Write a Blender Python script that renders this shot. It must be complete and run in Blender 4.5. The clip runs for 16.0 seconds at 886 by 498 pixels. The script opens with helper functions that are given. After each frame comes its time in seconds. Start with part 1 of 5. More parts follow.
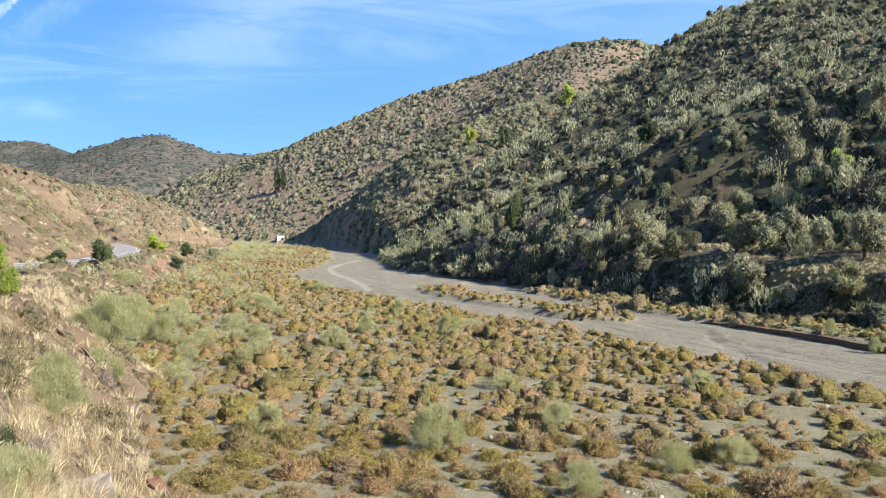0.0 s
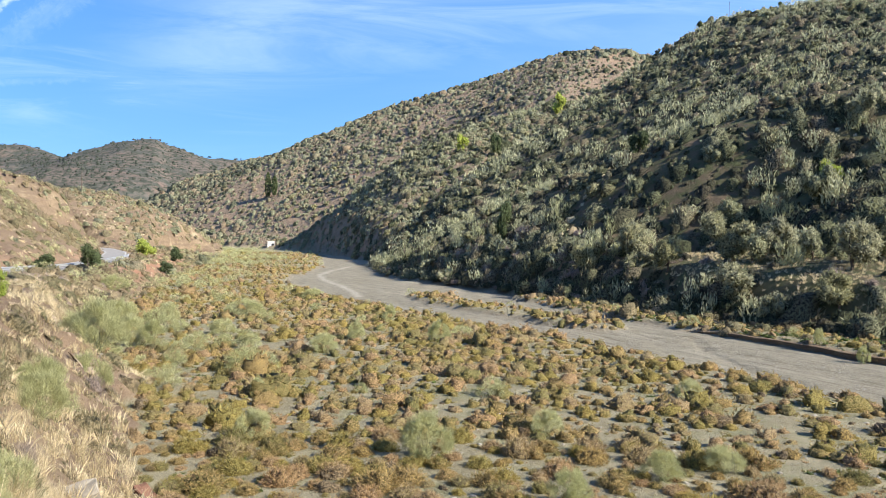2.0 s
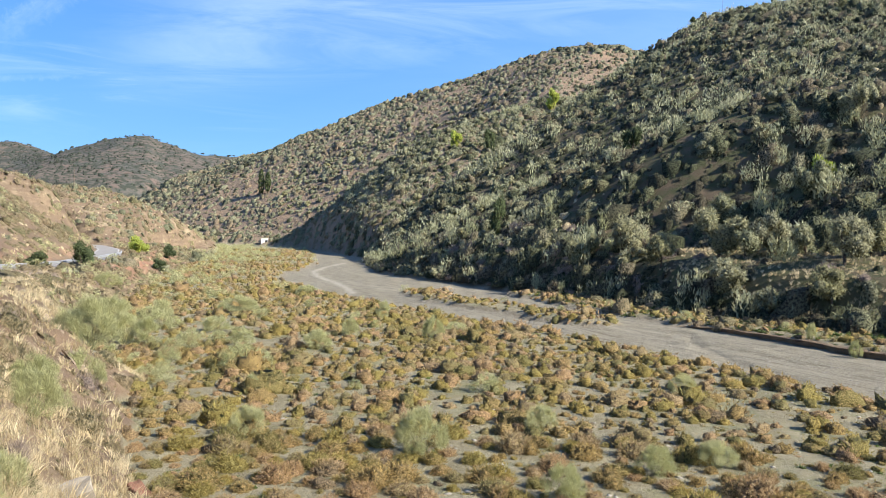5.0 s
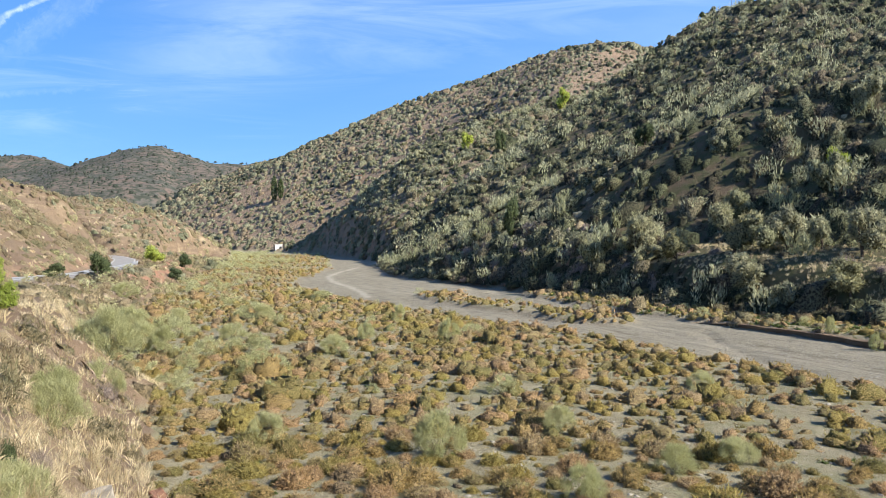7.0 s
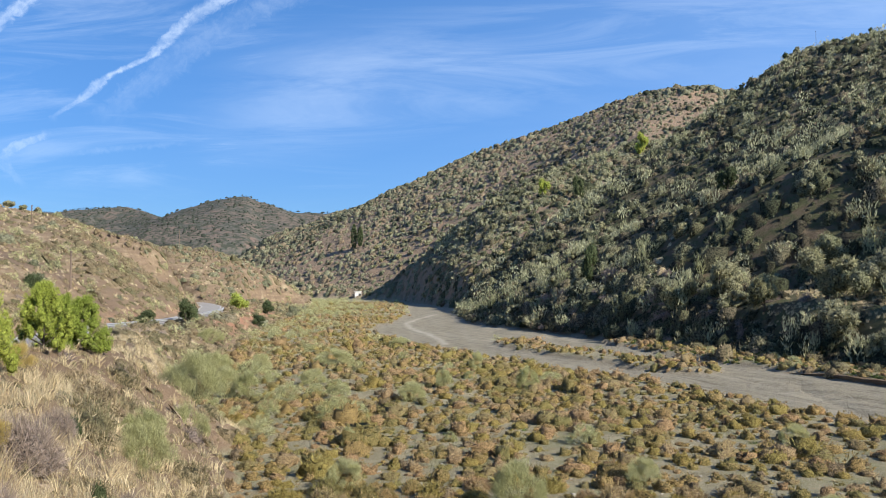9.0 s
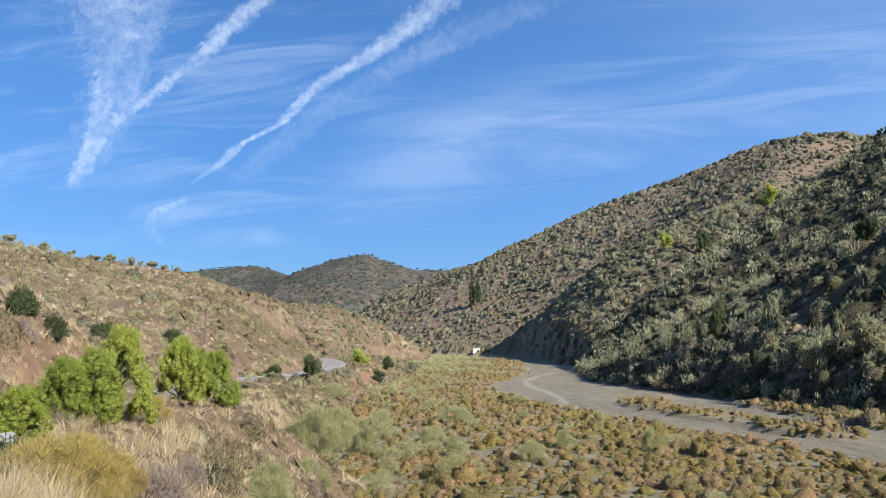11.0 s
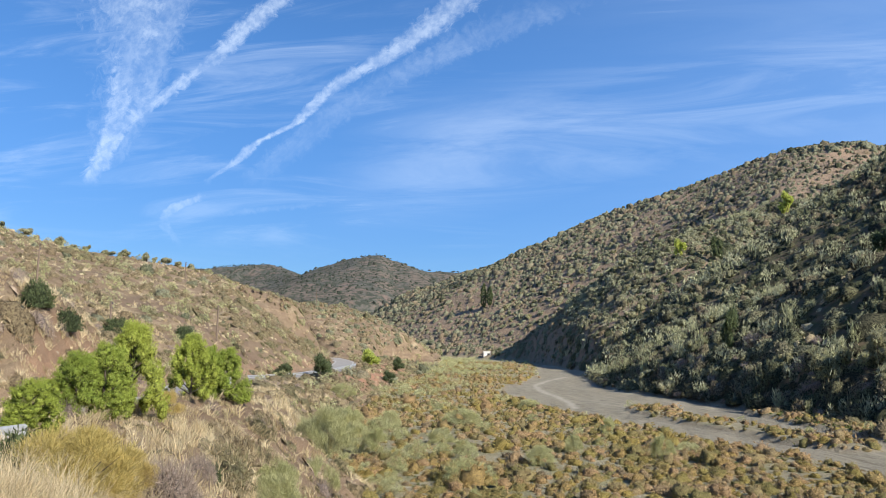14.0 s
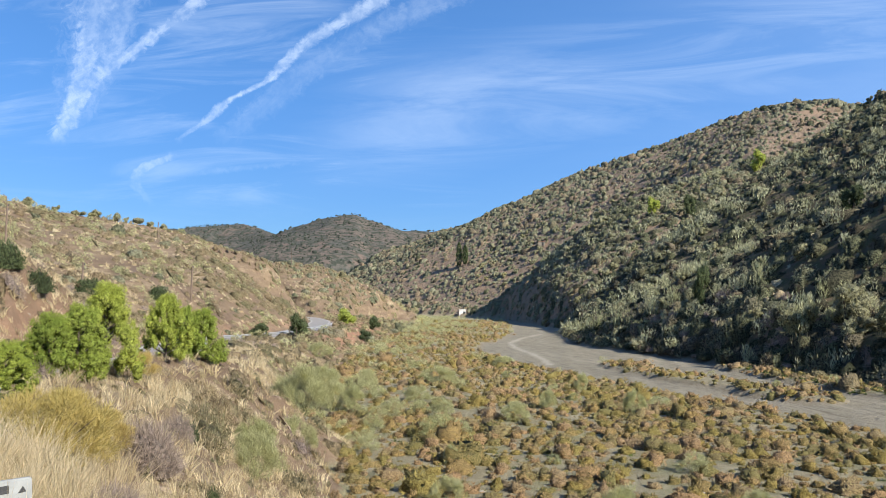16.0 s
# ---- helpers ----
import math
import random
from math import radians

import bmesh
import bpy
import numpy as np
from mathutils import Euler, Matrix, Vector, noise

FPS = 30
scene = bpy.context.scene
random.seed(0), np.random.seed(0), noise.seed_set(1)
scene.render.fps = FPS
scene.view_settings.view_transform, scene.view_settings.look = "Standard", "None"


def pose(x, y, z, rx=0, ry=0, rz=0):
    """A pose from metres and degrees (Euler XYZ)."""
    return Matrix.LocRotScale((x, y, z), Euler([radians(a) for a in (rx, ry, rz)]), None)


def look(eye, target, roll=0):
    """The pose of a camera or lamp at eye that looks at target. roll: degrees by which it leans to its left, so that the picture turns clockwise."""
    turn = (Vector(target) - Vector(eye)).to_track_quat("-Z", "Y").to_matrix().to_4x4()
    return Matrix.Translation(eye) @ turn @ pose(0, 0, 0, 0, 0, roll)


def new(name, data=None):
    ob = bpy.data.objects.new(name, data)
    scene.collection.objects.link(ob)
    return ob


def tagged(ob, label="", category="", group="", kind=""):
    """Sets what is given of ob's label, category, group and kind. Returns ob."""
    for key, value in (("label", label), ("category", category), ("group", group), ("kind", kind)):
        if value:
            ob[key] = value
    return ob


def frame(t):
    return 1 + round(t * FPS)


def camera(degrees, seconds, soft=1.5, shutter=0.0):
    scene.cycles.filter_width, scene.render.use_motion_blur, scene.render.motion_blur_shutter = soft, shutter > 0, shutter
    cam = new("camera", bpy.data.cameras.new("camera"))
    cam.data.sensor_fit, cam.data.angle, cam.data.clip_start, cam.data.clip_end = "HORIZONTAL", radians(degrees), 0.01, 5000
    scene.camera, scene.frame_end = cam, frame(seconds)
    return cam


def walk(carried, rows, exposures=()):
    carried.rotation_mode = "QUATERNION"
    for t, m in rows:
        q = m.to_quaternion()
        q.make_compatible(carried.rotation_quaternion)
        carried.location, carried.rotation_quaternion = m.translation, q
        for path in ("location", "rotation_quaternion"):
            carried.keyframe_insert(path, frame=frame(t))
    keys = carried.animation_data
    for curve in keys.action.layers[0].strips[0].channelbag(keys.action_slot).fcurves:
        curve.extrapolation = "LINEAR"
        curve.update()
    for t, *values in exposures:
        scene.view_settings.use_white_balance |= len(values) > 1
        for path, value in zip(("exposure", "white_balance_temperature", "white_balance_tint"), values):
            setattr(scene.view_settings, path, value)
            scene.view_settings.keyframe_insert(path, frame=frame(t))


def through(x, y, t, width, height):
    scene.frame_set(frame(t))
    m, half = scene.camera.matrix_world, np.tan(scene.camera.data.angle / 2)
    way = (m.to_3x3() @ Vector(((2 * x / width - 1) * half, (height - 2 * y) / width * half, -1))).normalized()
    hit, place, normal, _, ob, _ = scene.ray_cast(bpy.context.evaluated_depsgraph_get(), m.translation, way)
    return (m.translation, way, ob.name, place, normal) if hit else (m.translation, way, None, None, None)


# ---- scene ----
cam = camera(59.19, 16.0, 0.45)
EX, EY, EZ = 0.0, 0.0, 7.0
walk(cam, [
    (0.0, pose(EX, EY, EZ, 88.631, -1.009, 0.024)),
    (0.5, pose(EX, EY, EZ, 88.726, -1.086, 0.143)),
    (1.0, pose(EX, EY, EZ, 88.841, -1.298, 0.234)),
    (1.5, pose(EX, EY, EZ, 88.983, -1.237, 0.157)),
    (2.0, pose(EX, EY, EZ, 89.161, -1.471, -0.653)),
    (2.5, pose(EX, EY, EZ, 89.229, -1.517, -1.008)),
    (3.0, pose(EX, EY, EZ, 89.075, -1.468, -1.142)),
    (3.5, pose(EX, EY, EZ, 89.083, -1.543, -1.140)),
    (4.0, pose(EX, EY, EZ, 88.895, -1.449, -1.144)),
    (6.5, pose(EX, EY, EZ, 88.924, -0.662, -0.543)),
    (7.0, pose(EX, EY, EZ, 89.045, 0.107, -0.123)),
    (7.5, pose(EX, EY, EZ, 89.522, 0.238, -0.037)),
    (8.0, pose(EX, EY, EZ, 90.204, 0.287, 0.866)),
    (8.5, pose(EX, EY, EZ, 91.142, 0.262, 2.852)),
    (9.0, pose(EX, EY, EZ, 92.502, 0.264, 5.560)),
    (9.5, pose(EX, EY, EZ, 94.036, 0.219, 7.870)),
    (10.0, pose(EX, EY, EZ, 95.630, 0.326, 10.535)),
    (10.2, pose(EX, EY, EZ, 95.978, 0.258, 11.470)),
    (12.5, pose(EX, EY, EZ, 96.963, -0.000, 16.101)),
    (13.0, pose(EX, EY, EZ, 96.535, 0.030, 16.218)),
    (13.5, pose(EX, EY, EZ, 96.650, -0.313, 16.202)),
    (14.0, pose(EX, EY, EZ, 96.812, -1.209, 14.980)),
    (14.5, pose(EX, EY, EZ, 96.415, -1.386, 13.445)),
    (15.0, pose(EX, EY, EZ, 94.905, -1.182, 12.902)),
    (15.5, pose(EX, EY, EZ, 94.058, -0.909, 13.027)),
    (16.0, pose(EX, EY, EZ, 93.827, -0.775, 13.210)),
], exposures=((0, 1.17), (6.5, 1.10), (8.0, 0.92), (10.0, 0.73), (12.5, 0.74), (14.0, 0.77), (16.0, 0.83)))

# ---- sky and sun ----
SUN_EAST, SUN_HIGH = 117.0, 32.5
world = bpy.data.worlds.new("sky")
scene.world = world
world.use_nodes = True


class Graph:
    """Short hand for wiring shader nodes."""

    def __init__(self, tree):
        self.tree = tree
        self.tree.nodes.clear()

    def node(self, kind, **values):
        n = self.tree.nodes.new(kind)
        for key, value in values.items():
            if key == "operation":
                n.operation = value
            elif key == "blend":
                n.blend_type = value
        return n

    def put(self, socket, value):
        if isinstance(value, bpy.types.NodeSocket):
            self.tree.links.new(value, socket)
        elif isinstance(value, (tuple, list)) and len(value) == 3 and socket.type == "RGBA":
            socket.default_value = (*value, 1)
        else:
            socket.default_value = value

    def math(self, op, a, b=0.0, c=0.0):
        n = self.node("ShaderNodeMath", operation=op)
        for socket, value in zip(n.inputs, (a, b, c)):
            self.put(socket, value)
        return n.outputs[0]

    def mix(self, fac, a, b, blend="MIX"):
        n = self.tree.nodes.new("ShaderNodeMix")
        n.data_type, n.blend_type = "RGBA", blend
        self.put(n.inputs["Factor"], fac)
        self.put(n.inputs[6], a)
        self.put(n.inputs[7], b)
        return n.outputs[2]

    def noise(self, vector, scale, detail=4.0, rough=0.6, distort=0.0):
        n = self.tree.nodes.new("ShaderNodeTexNoise")
        if vector is not None:
            self.put(n.inputs["Vector"], vector)
        n.inputs["Scale"].default_value = scale
        n.inputs["Detail"].default_value = detail
        n.inputs["Roughness"].default_value = rough
        n.inputs["Distortion"].default_value = distort
        return n.outputs[0]

    def span(self, value, lo, hi, a=0.0, b=1.0, smooth=True):
        n = self.tree.nodes.new("ShaderNodeMapRange")
        n.interpolation_type = "SMOOTHSTEP" if smooth else "LINEAR"
        for socket, v in zip(n.inputs, (value, lo, hi, a, b)):
            self.put(socket, v)
        return n.outputs[0]

    def ramp(self, value, *stops):
        n = self.tree.nodes.new("ShaderNodeValToRGB")
        while len(n.color_ramp.elements) < len(stops):
            n.color_ramp.elements.new(0.5)
        for e, (at, colour) in zip(n.color_ramp.elements, stops):
            e.position, e.color = at, (*colour, 1)
        self.put(n.inputs[0], value)
        return n.outputs[0]


def build_sky():
    g = Graph(world.node_tree)
    sky = g.node("ShaderNodeTexSky")
    sky.sky_type, sky.sun_disc = "NISHITA", False
    sky.sun_elevation, sky.sun_rotation = radians(SUN_HIGH), radians(SUN_EAST)
    sky.altitude, sky.air_density, sky.dust_density, sky.ozone_density = 200, 1.0, 0.1, 2.5
    way = g.node("ShaderNodeTexCoord").outputs["Generated"]
    xyz = g.node("ShaderNodeSeparateXYZ")
    g.put(xyz.inputs[0], way)
    ahead = g.math("MAXIMUM", xyz.outputs[1], 0.05)
    u, v = g.math("DIVIDE", xyz.outputs[0], ahead), g.math("DIVIDE", xyz.outputs[2], ahead)
    flat = g.node("ShaderNodeCombineXYZ")
    g.put(flat.inputs[0], u), g.put(flat.inputs[1], v)
    flat = flat.outputs[0]
    puff = g.noise(flat, 55, 5, 0.62, 1.0)
    fine = g.noise(flat, 16, 5, 0.6, 1.2)
    wobble = g.math("MULTIPLY", g.math("SUBTRACT", g.noise(flat, 9, 3, 0.5), 0.5), 0.012)

    def trail(fade, *rows):
        """A vapour trail through points (u, v, half width, density), from low to high, with ripples across it."""
        lo, hi = rows[0][1], rows[-1][1]
        step = g.span(v, lo, hi, 0, 1, False)
        path = g.ramp(step, *[((q[1] - lo) / (hi - lo), (-q[0], q[2] * 10, q[3])) for q in rows])
        split = g.node("ShaderNodeSeparateColor")
        g.put(split.inputs[0], path)
        middle = g.math("SUBTRACT", wobble, split.outputs[0])
        wide = g.math("MULTIPLY", split.outputs[1], 0.1)
        off = g.math("DIVIDE", g.math("ABSOLUTE", g.math("SUBTRACT", u, middle)), wide)
        body = g.span(g.math("ADD", off, g.math("MULTIPLY", g.math("SUBTRACT", puff, 0.5), 2.2)), 0.25, 1.30, 1.0, 0.0)
        ends = g.math("MULTIPLY", g.span(v, lo - fade, lo + fade, 0, 1), g.span(v, hi - fade, hi + fade, 1, 0))
        torn = g.math("MULTIPLY", g.span(fine, 0.30, 0.66, 0.4, 1.0), g.span(g.noise(flat, 85, 3, 0.6), 0.34, 0.62, 0.62, 1.0))
        return g.math("MULTIPLY", g.math("MULTIPLY", body, torn), g.math("MULTIPLY", ends, split.outputs[2]))

    cover = 0.0
    for row in ((0.010, (-0.630, 0.230, 0.006, 0.22), (-0.586, 0.255, 0.010, 0.36), (-0.550, 0.285, 0.011, 0.46), (-0.492, 0.309, 0.011, 0.46), (-0.468, 0.335, 0.014, 0.46), (-0.427, 0.365, 0.020, 0.46),
                 (-0.367, 0.394, 0.028, 0.42), (-0.308, 0.427, 0.032, 0.40), (-0.247, 0.473, 0.036, 0.38), (-0.12, 0.56, 0.05, 0.3)),
                (0.02, (-0.789, 0.313, 0.014, 0.3), (-0.750, 0.341, 0.020, 0.40), (-0.696, 0.375, 0.021, 0.42), (-0.639, 0.407, 0.024, 0.44), (-0.602, 0.442, 0.026, 0.44), (-0.556, 0.481, 0.028, 0.42), (-0.515, 0.507, 0.030, 0.40), (-0.40, 0.60, 0.04, 0.35)),
                (0.015, (-0.834, 0.237, 0.020, 0.36), (-0.818, 0.279, 0.020, 0.46), (-0.800, 0.322, 0.022, 0.44), (-0.792, 0.367, 0.026, 0.42), (-0.780, 0.420, 0.034, 0.40), (-0.764, 0.464, 0.044, 0.36), (-0.784, 0.504, 0.070, 0.33), (-0.797, 0.560, 0.090, 0.30)),
                (0.015, (-0.826, 0.243, 0.016, 0.34), (-0.789, 0.313, 0.020, 0.42), (-0.755, 0.345, 0.024, 0.38), (-0.740, 0.390, 0.028, 0.28), (-0.730, 0.45, 0.034, 0.22), (-0.70, 0.56, 0.06, 0.18)),
                (0.03, (-0.815, 0.26, 0.04, 0.14), (-0.785, 0.33, 0.055, 0.20), (-0.765, 0.39, 0.06, 0.22), (-0.77, 0.47, 0.08, 0.22), (-0.79, 0.56, 0.12, 0.26)),
                (0.008, (-0.672, 0.134, 0.008, 0.16), (-0.700, 0.163, 0.012, 0.26), (-0.695, 0.184, 0.020, 0.26), (-0.660, 0.198, 0.022, 0.28), (-0.640, 0.208, 0.010, 0.28)),
                (0.012, (-0.66, 0.172, 0.05, 0.10), (-0.58, 0.182, 0.08, 0.13), (-0.47, 0.190, 0.06, 0.10)),
                (0.03, (-0.548, 0.232, 0.03, 0.10), (-0.478, 0.286, 0.035, 0.12), (-0.409, 0.334, 0.04, 0.13), (-0.308, 0.382, 0.05, 0.14), (-0.196, 0.426, 0.07, 0.14), (-0.097, 0.454, 0.09, 0.12))):
        cover = g.math("MAXIMUM", cover, trail(*row))
    # thin high cloud, drawn out towards the east
    turned = g.node("ShaderNodeMapping")
    g.put(turned.inputs[0], flat)
    turned.inputs["Rotation"].default_value = (0, 0, radians(-13))
    turned.inputs["Scale"].default_value = (1.2, 9.0, 1.0)
    streak = g.noise(turned.outputs[0], 2.2, 6, 0.62, 0.8)
    where = g.noise(flat, 1.7, 2, 0.5)
    veil = g.math("MULTIPLY", g.span(streak, 0.45, 0.80), g.span(where, 0.38, 0.62))
    cover = g.math("MAXIMUM", cover, g.math("MULTIPLY", veil, 0.24))
    centre = g.math("ADD", g.math("MULTIPLY", u, 0.16), 0.292)
    band = g.span(g.math("ABSOLUTE", g.math("SUBTRACT", v, centre)), 0.01, 0.12, 1.0, 0.0)
    band = g.math("MULTIPLY", band, g.span(u, -0.5, -0.25))
    cover = g.math("MAXIMUM", cover, g.math("MULTIPLY", g.math("MULTIPLY", band, g.span(streak, 0.25, 0.75)), 0.25))
    cover = g.math("MULTIPLY", cover, g.span(v, 0.08, 0.2))
    cover = g.math("MULTIPLY", cover, g.span(xyz.outputs[1], 0.1, 0.3))
    low = g.span(xyz.outputs[2], 0.0, 0.40)
    clear = g.mix(low, (0.40, 0.62, 1.0), (0.60, 1.02, 1.46))
    blue = g.mix(1.0, sky.outputs[0], clear, "MULTIPLY")
    sunward = g.node("ShaderNodeVectorMath", operation="SCALE")
    g.put(sunward.inputs[0], blue), g.put(sunward.inputs["Scale"], g.span(xyz.outputs[0], -0.6, 0.45, 0.90, 1.24))
    blue = sunward.outputs[0]
    haze = g.math("MULTIPLY", g.span(u, -0.35, 0.55), g.span(streak, 0.1, 0.8, 0.05, 0.15))
    cover = g.math("MAXIMUM", cover, haze)
    colour = g.mix(cover, blue, (9.4, 10.7, 12.2))
    back = g.node("ShaderNodeBackground")
    g.put(back.inputs[0], colour)
    back.inputs[1].default_value = 0.069
    out = g.node("ShaderNodeOutputWorld")
    g.put(out.inputs[0], back.outputs[0])


build_sky()
sun = new("sun", bpy.data.lights.new("sun", "SUN"))
sun.data.energy, sun.data.angle, sun.data.color = 5.0, radians(0.53), (1.0, 0.93, 0.82)
sun.matrix_world = look((math.sin(radians(SUN_EAST)) * math.cos(radians(SUN_HIGH)) * 100, math.cos(radians(SUN_EAST)) * math.cos(radians(SUN_HIGH)) * 100,
                         math.sin(radians(SUN_HIGH)) * 100), (0, 0, 0))

# ---- lie of the land ----
EYE = (0.0, 0.0, 7.0)


def hash2(i, j, seed):
    n = (i.astype(np.int64) * 374761393 + j.astype(np.int64) * 668265263 + seed * 974711) & 0x7FFFFFFF
    n = ((n ^ (n >> 13)) * 1274126177) & 0x7FFFFFFF
    return ((n ^ (n >> 16)) & 0xFFFF) / 65535.0


def value_noise(x, y, seed=0):
    i, j = np.floor(x), np.floor(y)
    u, v = x - i, y - j
    u, v = u * u * (3 - 2 * u), v * v * (3 - 2 * v)
    a, b = hash2(i, j, seed), hash2(i + 1, j, seed)
    c, d = hash2(i, j + 1, seed), hash2(i + 1, j + 1, seed)
    return (a * (1 - u) + b * u) * (1 - v) + (c * (1 - u) + d * u) * v


def fbm(x, y, size, octaves=4, seed=0):
    """Noise from -1 to 1 with features of that size in metres."""
    total, weight, amp = 0.0, 0.0, 1.0
    for k in range(octaves):
        total = total + amp * (2 * value_noise(x / size + 17.3 * k, y / size - 9.1 * k, seed + k) - 1)
        weight += amp
        amp, size = amp * 0.5, size * 0.5
    return total / weight


def along(line, x, y):
    """Distance to a polyline, the side (+1: on its left hand), and the third value carried along it."""
    best = np.full(x.shape, 1e18)
    side, value = np.ones(x.shape), np.zeros(x.shape)
    for p, q in zip(line[:-1], line[1:]):
        dx, dy = q[0] - p[0], q[1] - p[1]
        s = np.clip(((x - p[0]) * dx + (y - p[1]) * dy) / (dx * dx + dy * dy), 0, 1)
        ex, ey = x - p[0] - s * dx, y - p[1] - s * dy
        d = ex * ex + ey * ey
        near = d < best
        best = np.where(near, d, best)
        side = np.where(near, np.where(dx * ey - dy * ex > 0, 1.0, -1.0), side)
        if len(p) > 2:
            value = np.where(near, p[2] + s * (q[2] - p[2]), value)
    return np.sqrt(best), side, value


def ridge(*rows):
    """Crest points from bearing (degrees east of north), distance and angle of height, as seen from the viewpoint."""
    return [(r * math.sin(math.radians(a)), r * math.cos(math.radians(a)), EYE[2] + r * math.tan(math.radians(e)))
            for a, r, e in rows]


LEFT_FOOT = [(60, -60), (20, -10), (8, 2), (0, 11), (-7.5, 20.5), (-14, 34), (-26, 59), (-31, 85), (-38, 112), (-45, 145), (-55, 198),
             (-70, 260), (-92, 330), (-130, 385), (-210, 470), (-420, 720)]
RIGHT_FOOT = [(140, -115), (84, -18), (54, 25), (33.2, 58.4), (28.4, 63.8), (24.9, 70.1), (22.9, 76.0), (19.9, 84.9), (15.5, 93), (6.5, 111), (-8.5, 139), (-14, 180), (-16, 214),
              (-30, 262), (-46, 305), (-70, 345), (-115, 382), (-205, 455), (-410, 690)]
ROAD = [(-10, -60, 5.8), (-16, -20, 5.0), (-18, 0, 4.5), (-18.5, 18, 4.0), (-26, 40, 3.5), (-38, 60, 2.9), (-42, 72, 2.5), (-43, 90, 2.3), (-51.5, 125, 2.2),
        (-66, 163, 2.2), (-79, 186, 2.4), (-98, 198, 2.8), (-140, 206, 3.5), (-260, 215, 5.0)]
RIVER_LEFT = [(60, 5), (28, 25), (19.8, 34.6), (14.7, 48.3), (9, 57.3), (-1.1, 70), (-11.6, 88), (-20, 108), (-24, 126), (-24, 150), (-27, 185), (-33, 225), (-40, 270), (-50, 320), (-75, 380)]
CUT_BANK = [(70, -25), (45, 22), (28.4, 49.7), (25.8, 55.6), (21.7, 63.7), (17.9, 70.9), (14, 80), (11.5, 90)]
BAR = [(14.5, 66.5), (8, 75), (1.5, 87), (-1.2, 95)]
RILLS = [[(20.5, 60.5), (19.1, 53.8), (19.0, 45.9), (19.6, 41.8), (18.6, 36.2), (18.9, 33.0)], [(13.4, 59.6), (14.5, 58.4), (15.6, 56.9), (17.4, 54.4)], [(8, 70), (12, 65), (17, 60), (21, 52), (24, 44)],
         [(-4, 88), (-3, 82), (3, 74.5), (9, 69)]]
WHEEL_TRACK = [(-19.4, 181.2), (-20.6, 159.5), (-20.5, 140.8), (-17.5, 125.2), (-13.7, 114.5), (-10.7, 103.2), (-8.8, 92.9)]
NEAR_HILL = ridge((-3.4, 158, -2.6), (-2, 167, -.7), (.6, 185, 1.5), (2.6, 200, 3.7), (8.7, 235, 8.4), (12.6, 262, 11.0), (15.9, 285, 13.1),
                  (19.0, 304, 14.9), (20.6, 310, 15.3), (22, 308, 15.3), (23.5, 304, 14.7), (26, 296, 14.0), (29, 292, 14.0), (36, 290, 14.2), (50, 310, 12), (80, 320, 9), (120, 320, 8))
MID_HILL = ridge((-13.6, 660, 4.9), (-12.5, 620, 5.3), (-11.1, 600, 5.8), (-9.5, 575, 6.35), (-7.1, 545, 7.2), (-5.5, 525, 8.4), (-3.1, 505, 9.5), (-.6, 492, 10.3), (1.0, 484, 10.75),
                 (3.5, 472, 11.6), (5.9, 463, 12.65), (8.4, 456, 13.3), (11.2, 452, 13.52), (13.0, 450, 13.47), (14.4, 452, 13.05), (16, 460, 12.8), (22, 480, 12))
FAR_HILL = ridge((-60, 1500, 4), (-40, 1500, 4.6), (-32, 1460, 4.8), (-31.1, 1450, 5.02), (-29.4, 1450, 5.2), (-27.8, 1440, 5.3), (-27.1, 1420, 5.2), (-26.1, 1360, 4.78), (-25.4, 1290, 4.5),
                 (-24.1, 1190, 4.95), (-22.4, 1170, 5.78), (-20.3, 1150, 6.27), (-19.7, 1150, 6.31), (-18.8, 1150, 5.92), (-16.9, 1170, 5.25), (-15, 1190, 5.12), (-12.5, 1220, 5.3),
                 (0, 1300, 6), (40, 1500, 9), (90, 1500, 9))
LEFT_HILL = ridge((-170, 110, 9), (-120, 110, 10), (-80, 130, 10), (-60, 150, 9), (-46, 170, 6.75), (-44.3, 171, 6.55), (-42.6, 172, 6.1), (-40.9, 175, 5.65), (-39.1, 178, 5.4), (-37.4, 180, 5.35),
                  (-35.5, 184, 5.1), (-33.6, 188, 4.8), (-32.5, 192, 4.5), (-31.1, 197, 4.1), (-29.7, 203, 3.55), (-28.2, 210, 2.8))
BACK_SPUR = ridge((-33, 250, 3.2), (-29, 247, 2.9), (-26.9, 245, 2.65), (-25.3, 246, 2.55), (-22.1, 251, 2.35), (-20, 253, 1.75), (-17.5, 252, 0.55), (-16.5, 250, -0.4), (-16.0, 248, -1.2))
ROAD_SPUR = ridge((-36, 140, 2.9), (-33, 132, 2.4), (-30, 126, 1.75), (-27.7, 122, 1.3), (-25.3, 119, .05), (-22.8, 117, -1.1))
CUT_SPUR = ridge((-56, 50, 6.6), (-45.8, 46, 4.1), (-44.1, 45.5, 3.75), (-42.4, 45, 2.75), (-40.7, 44, 1.45), (-39.3, 43, .35), (-37.4, 42, -1.1))
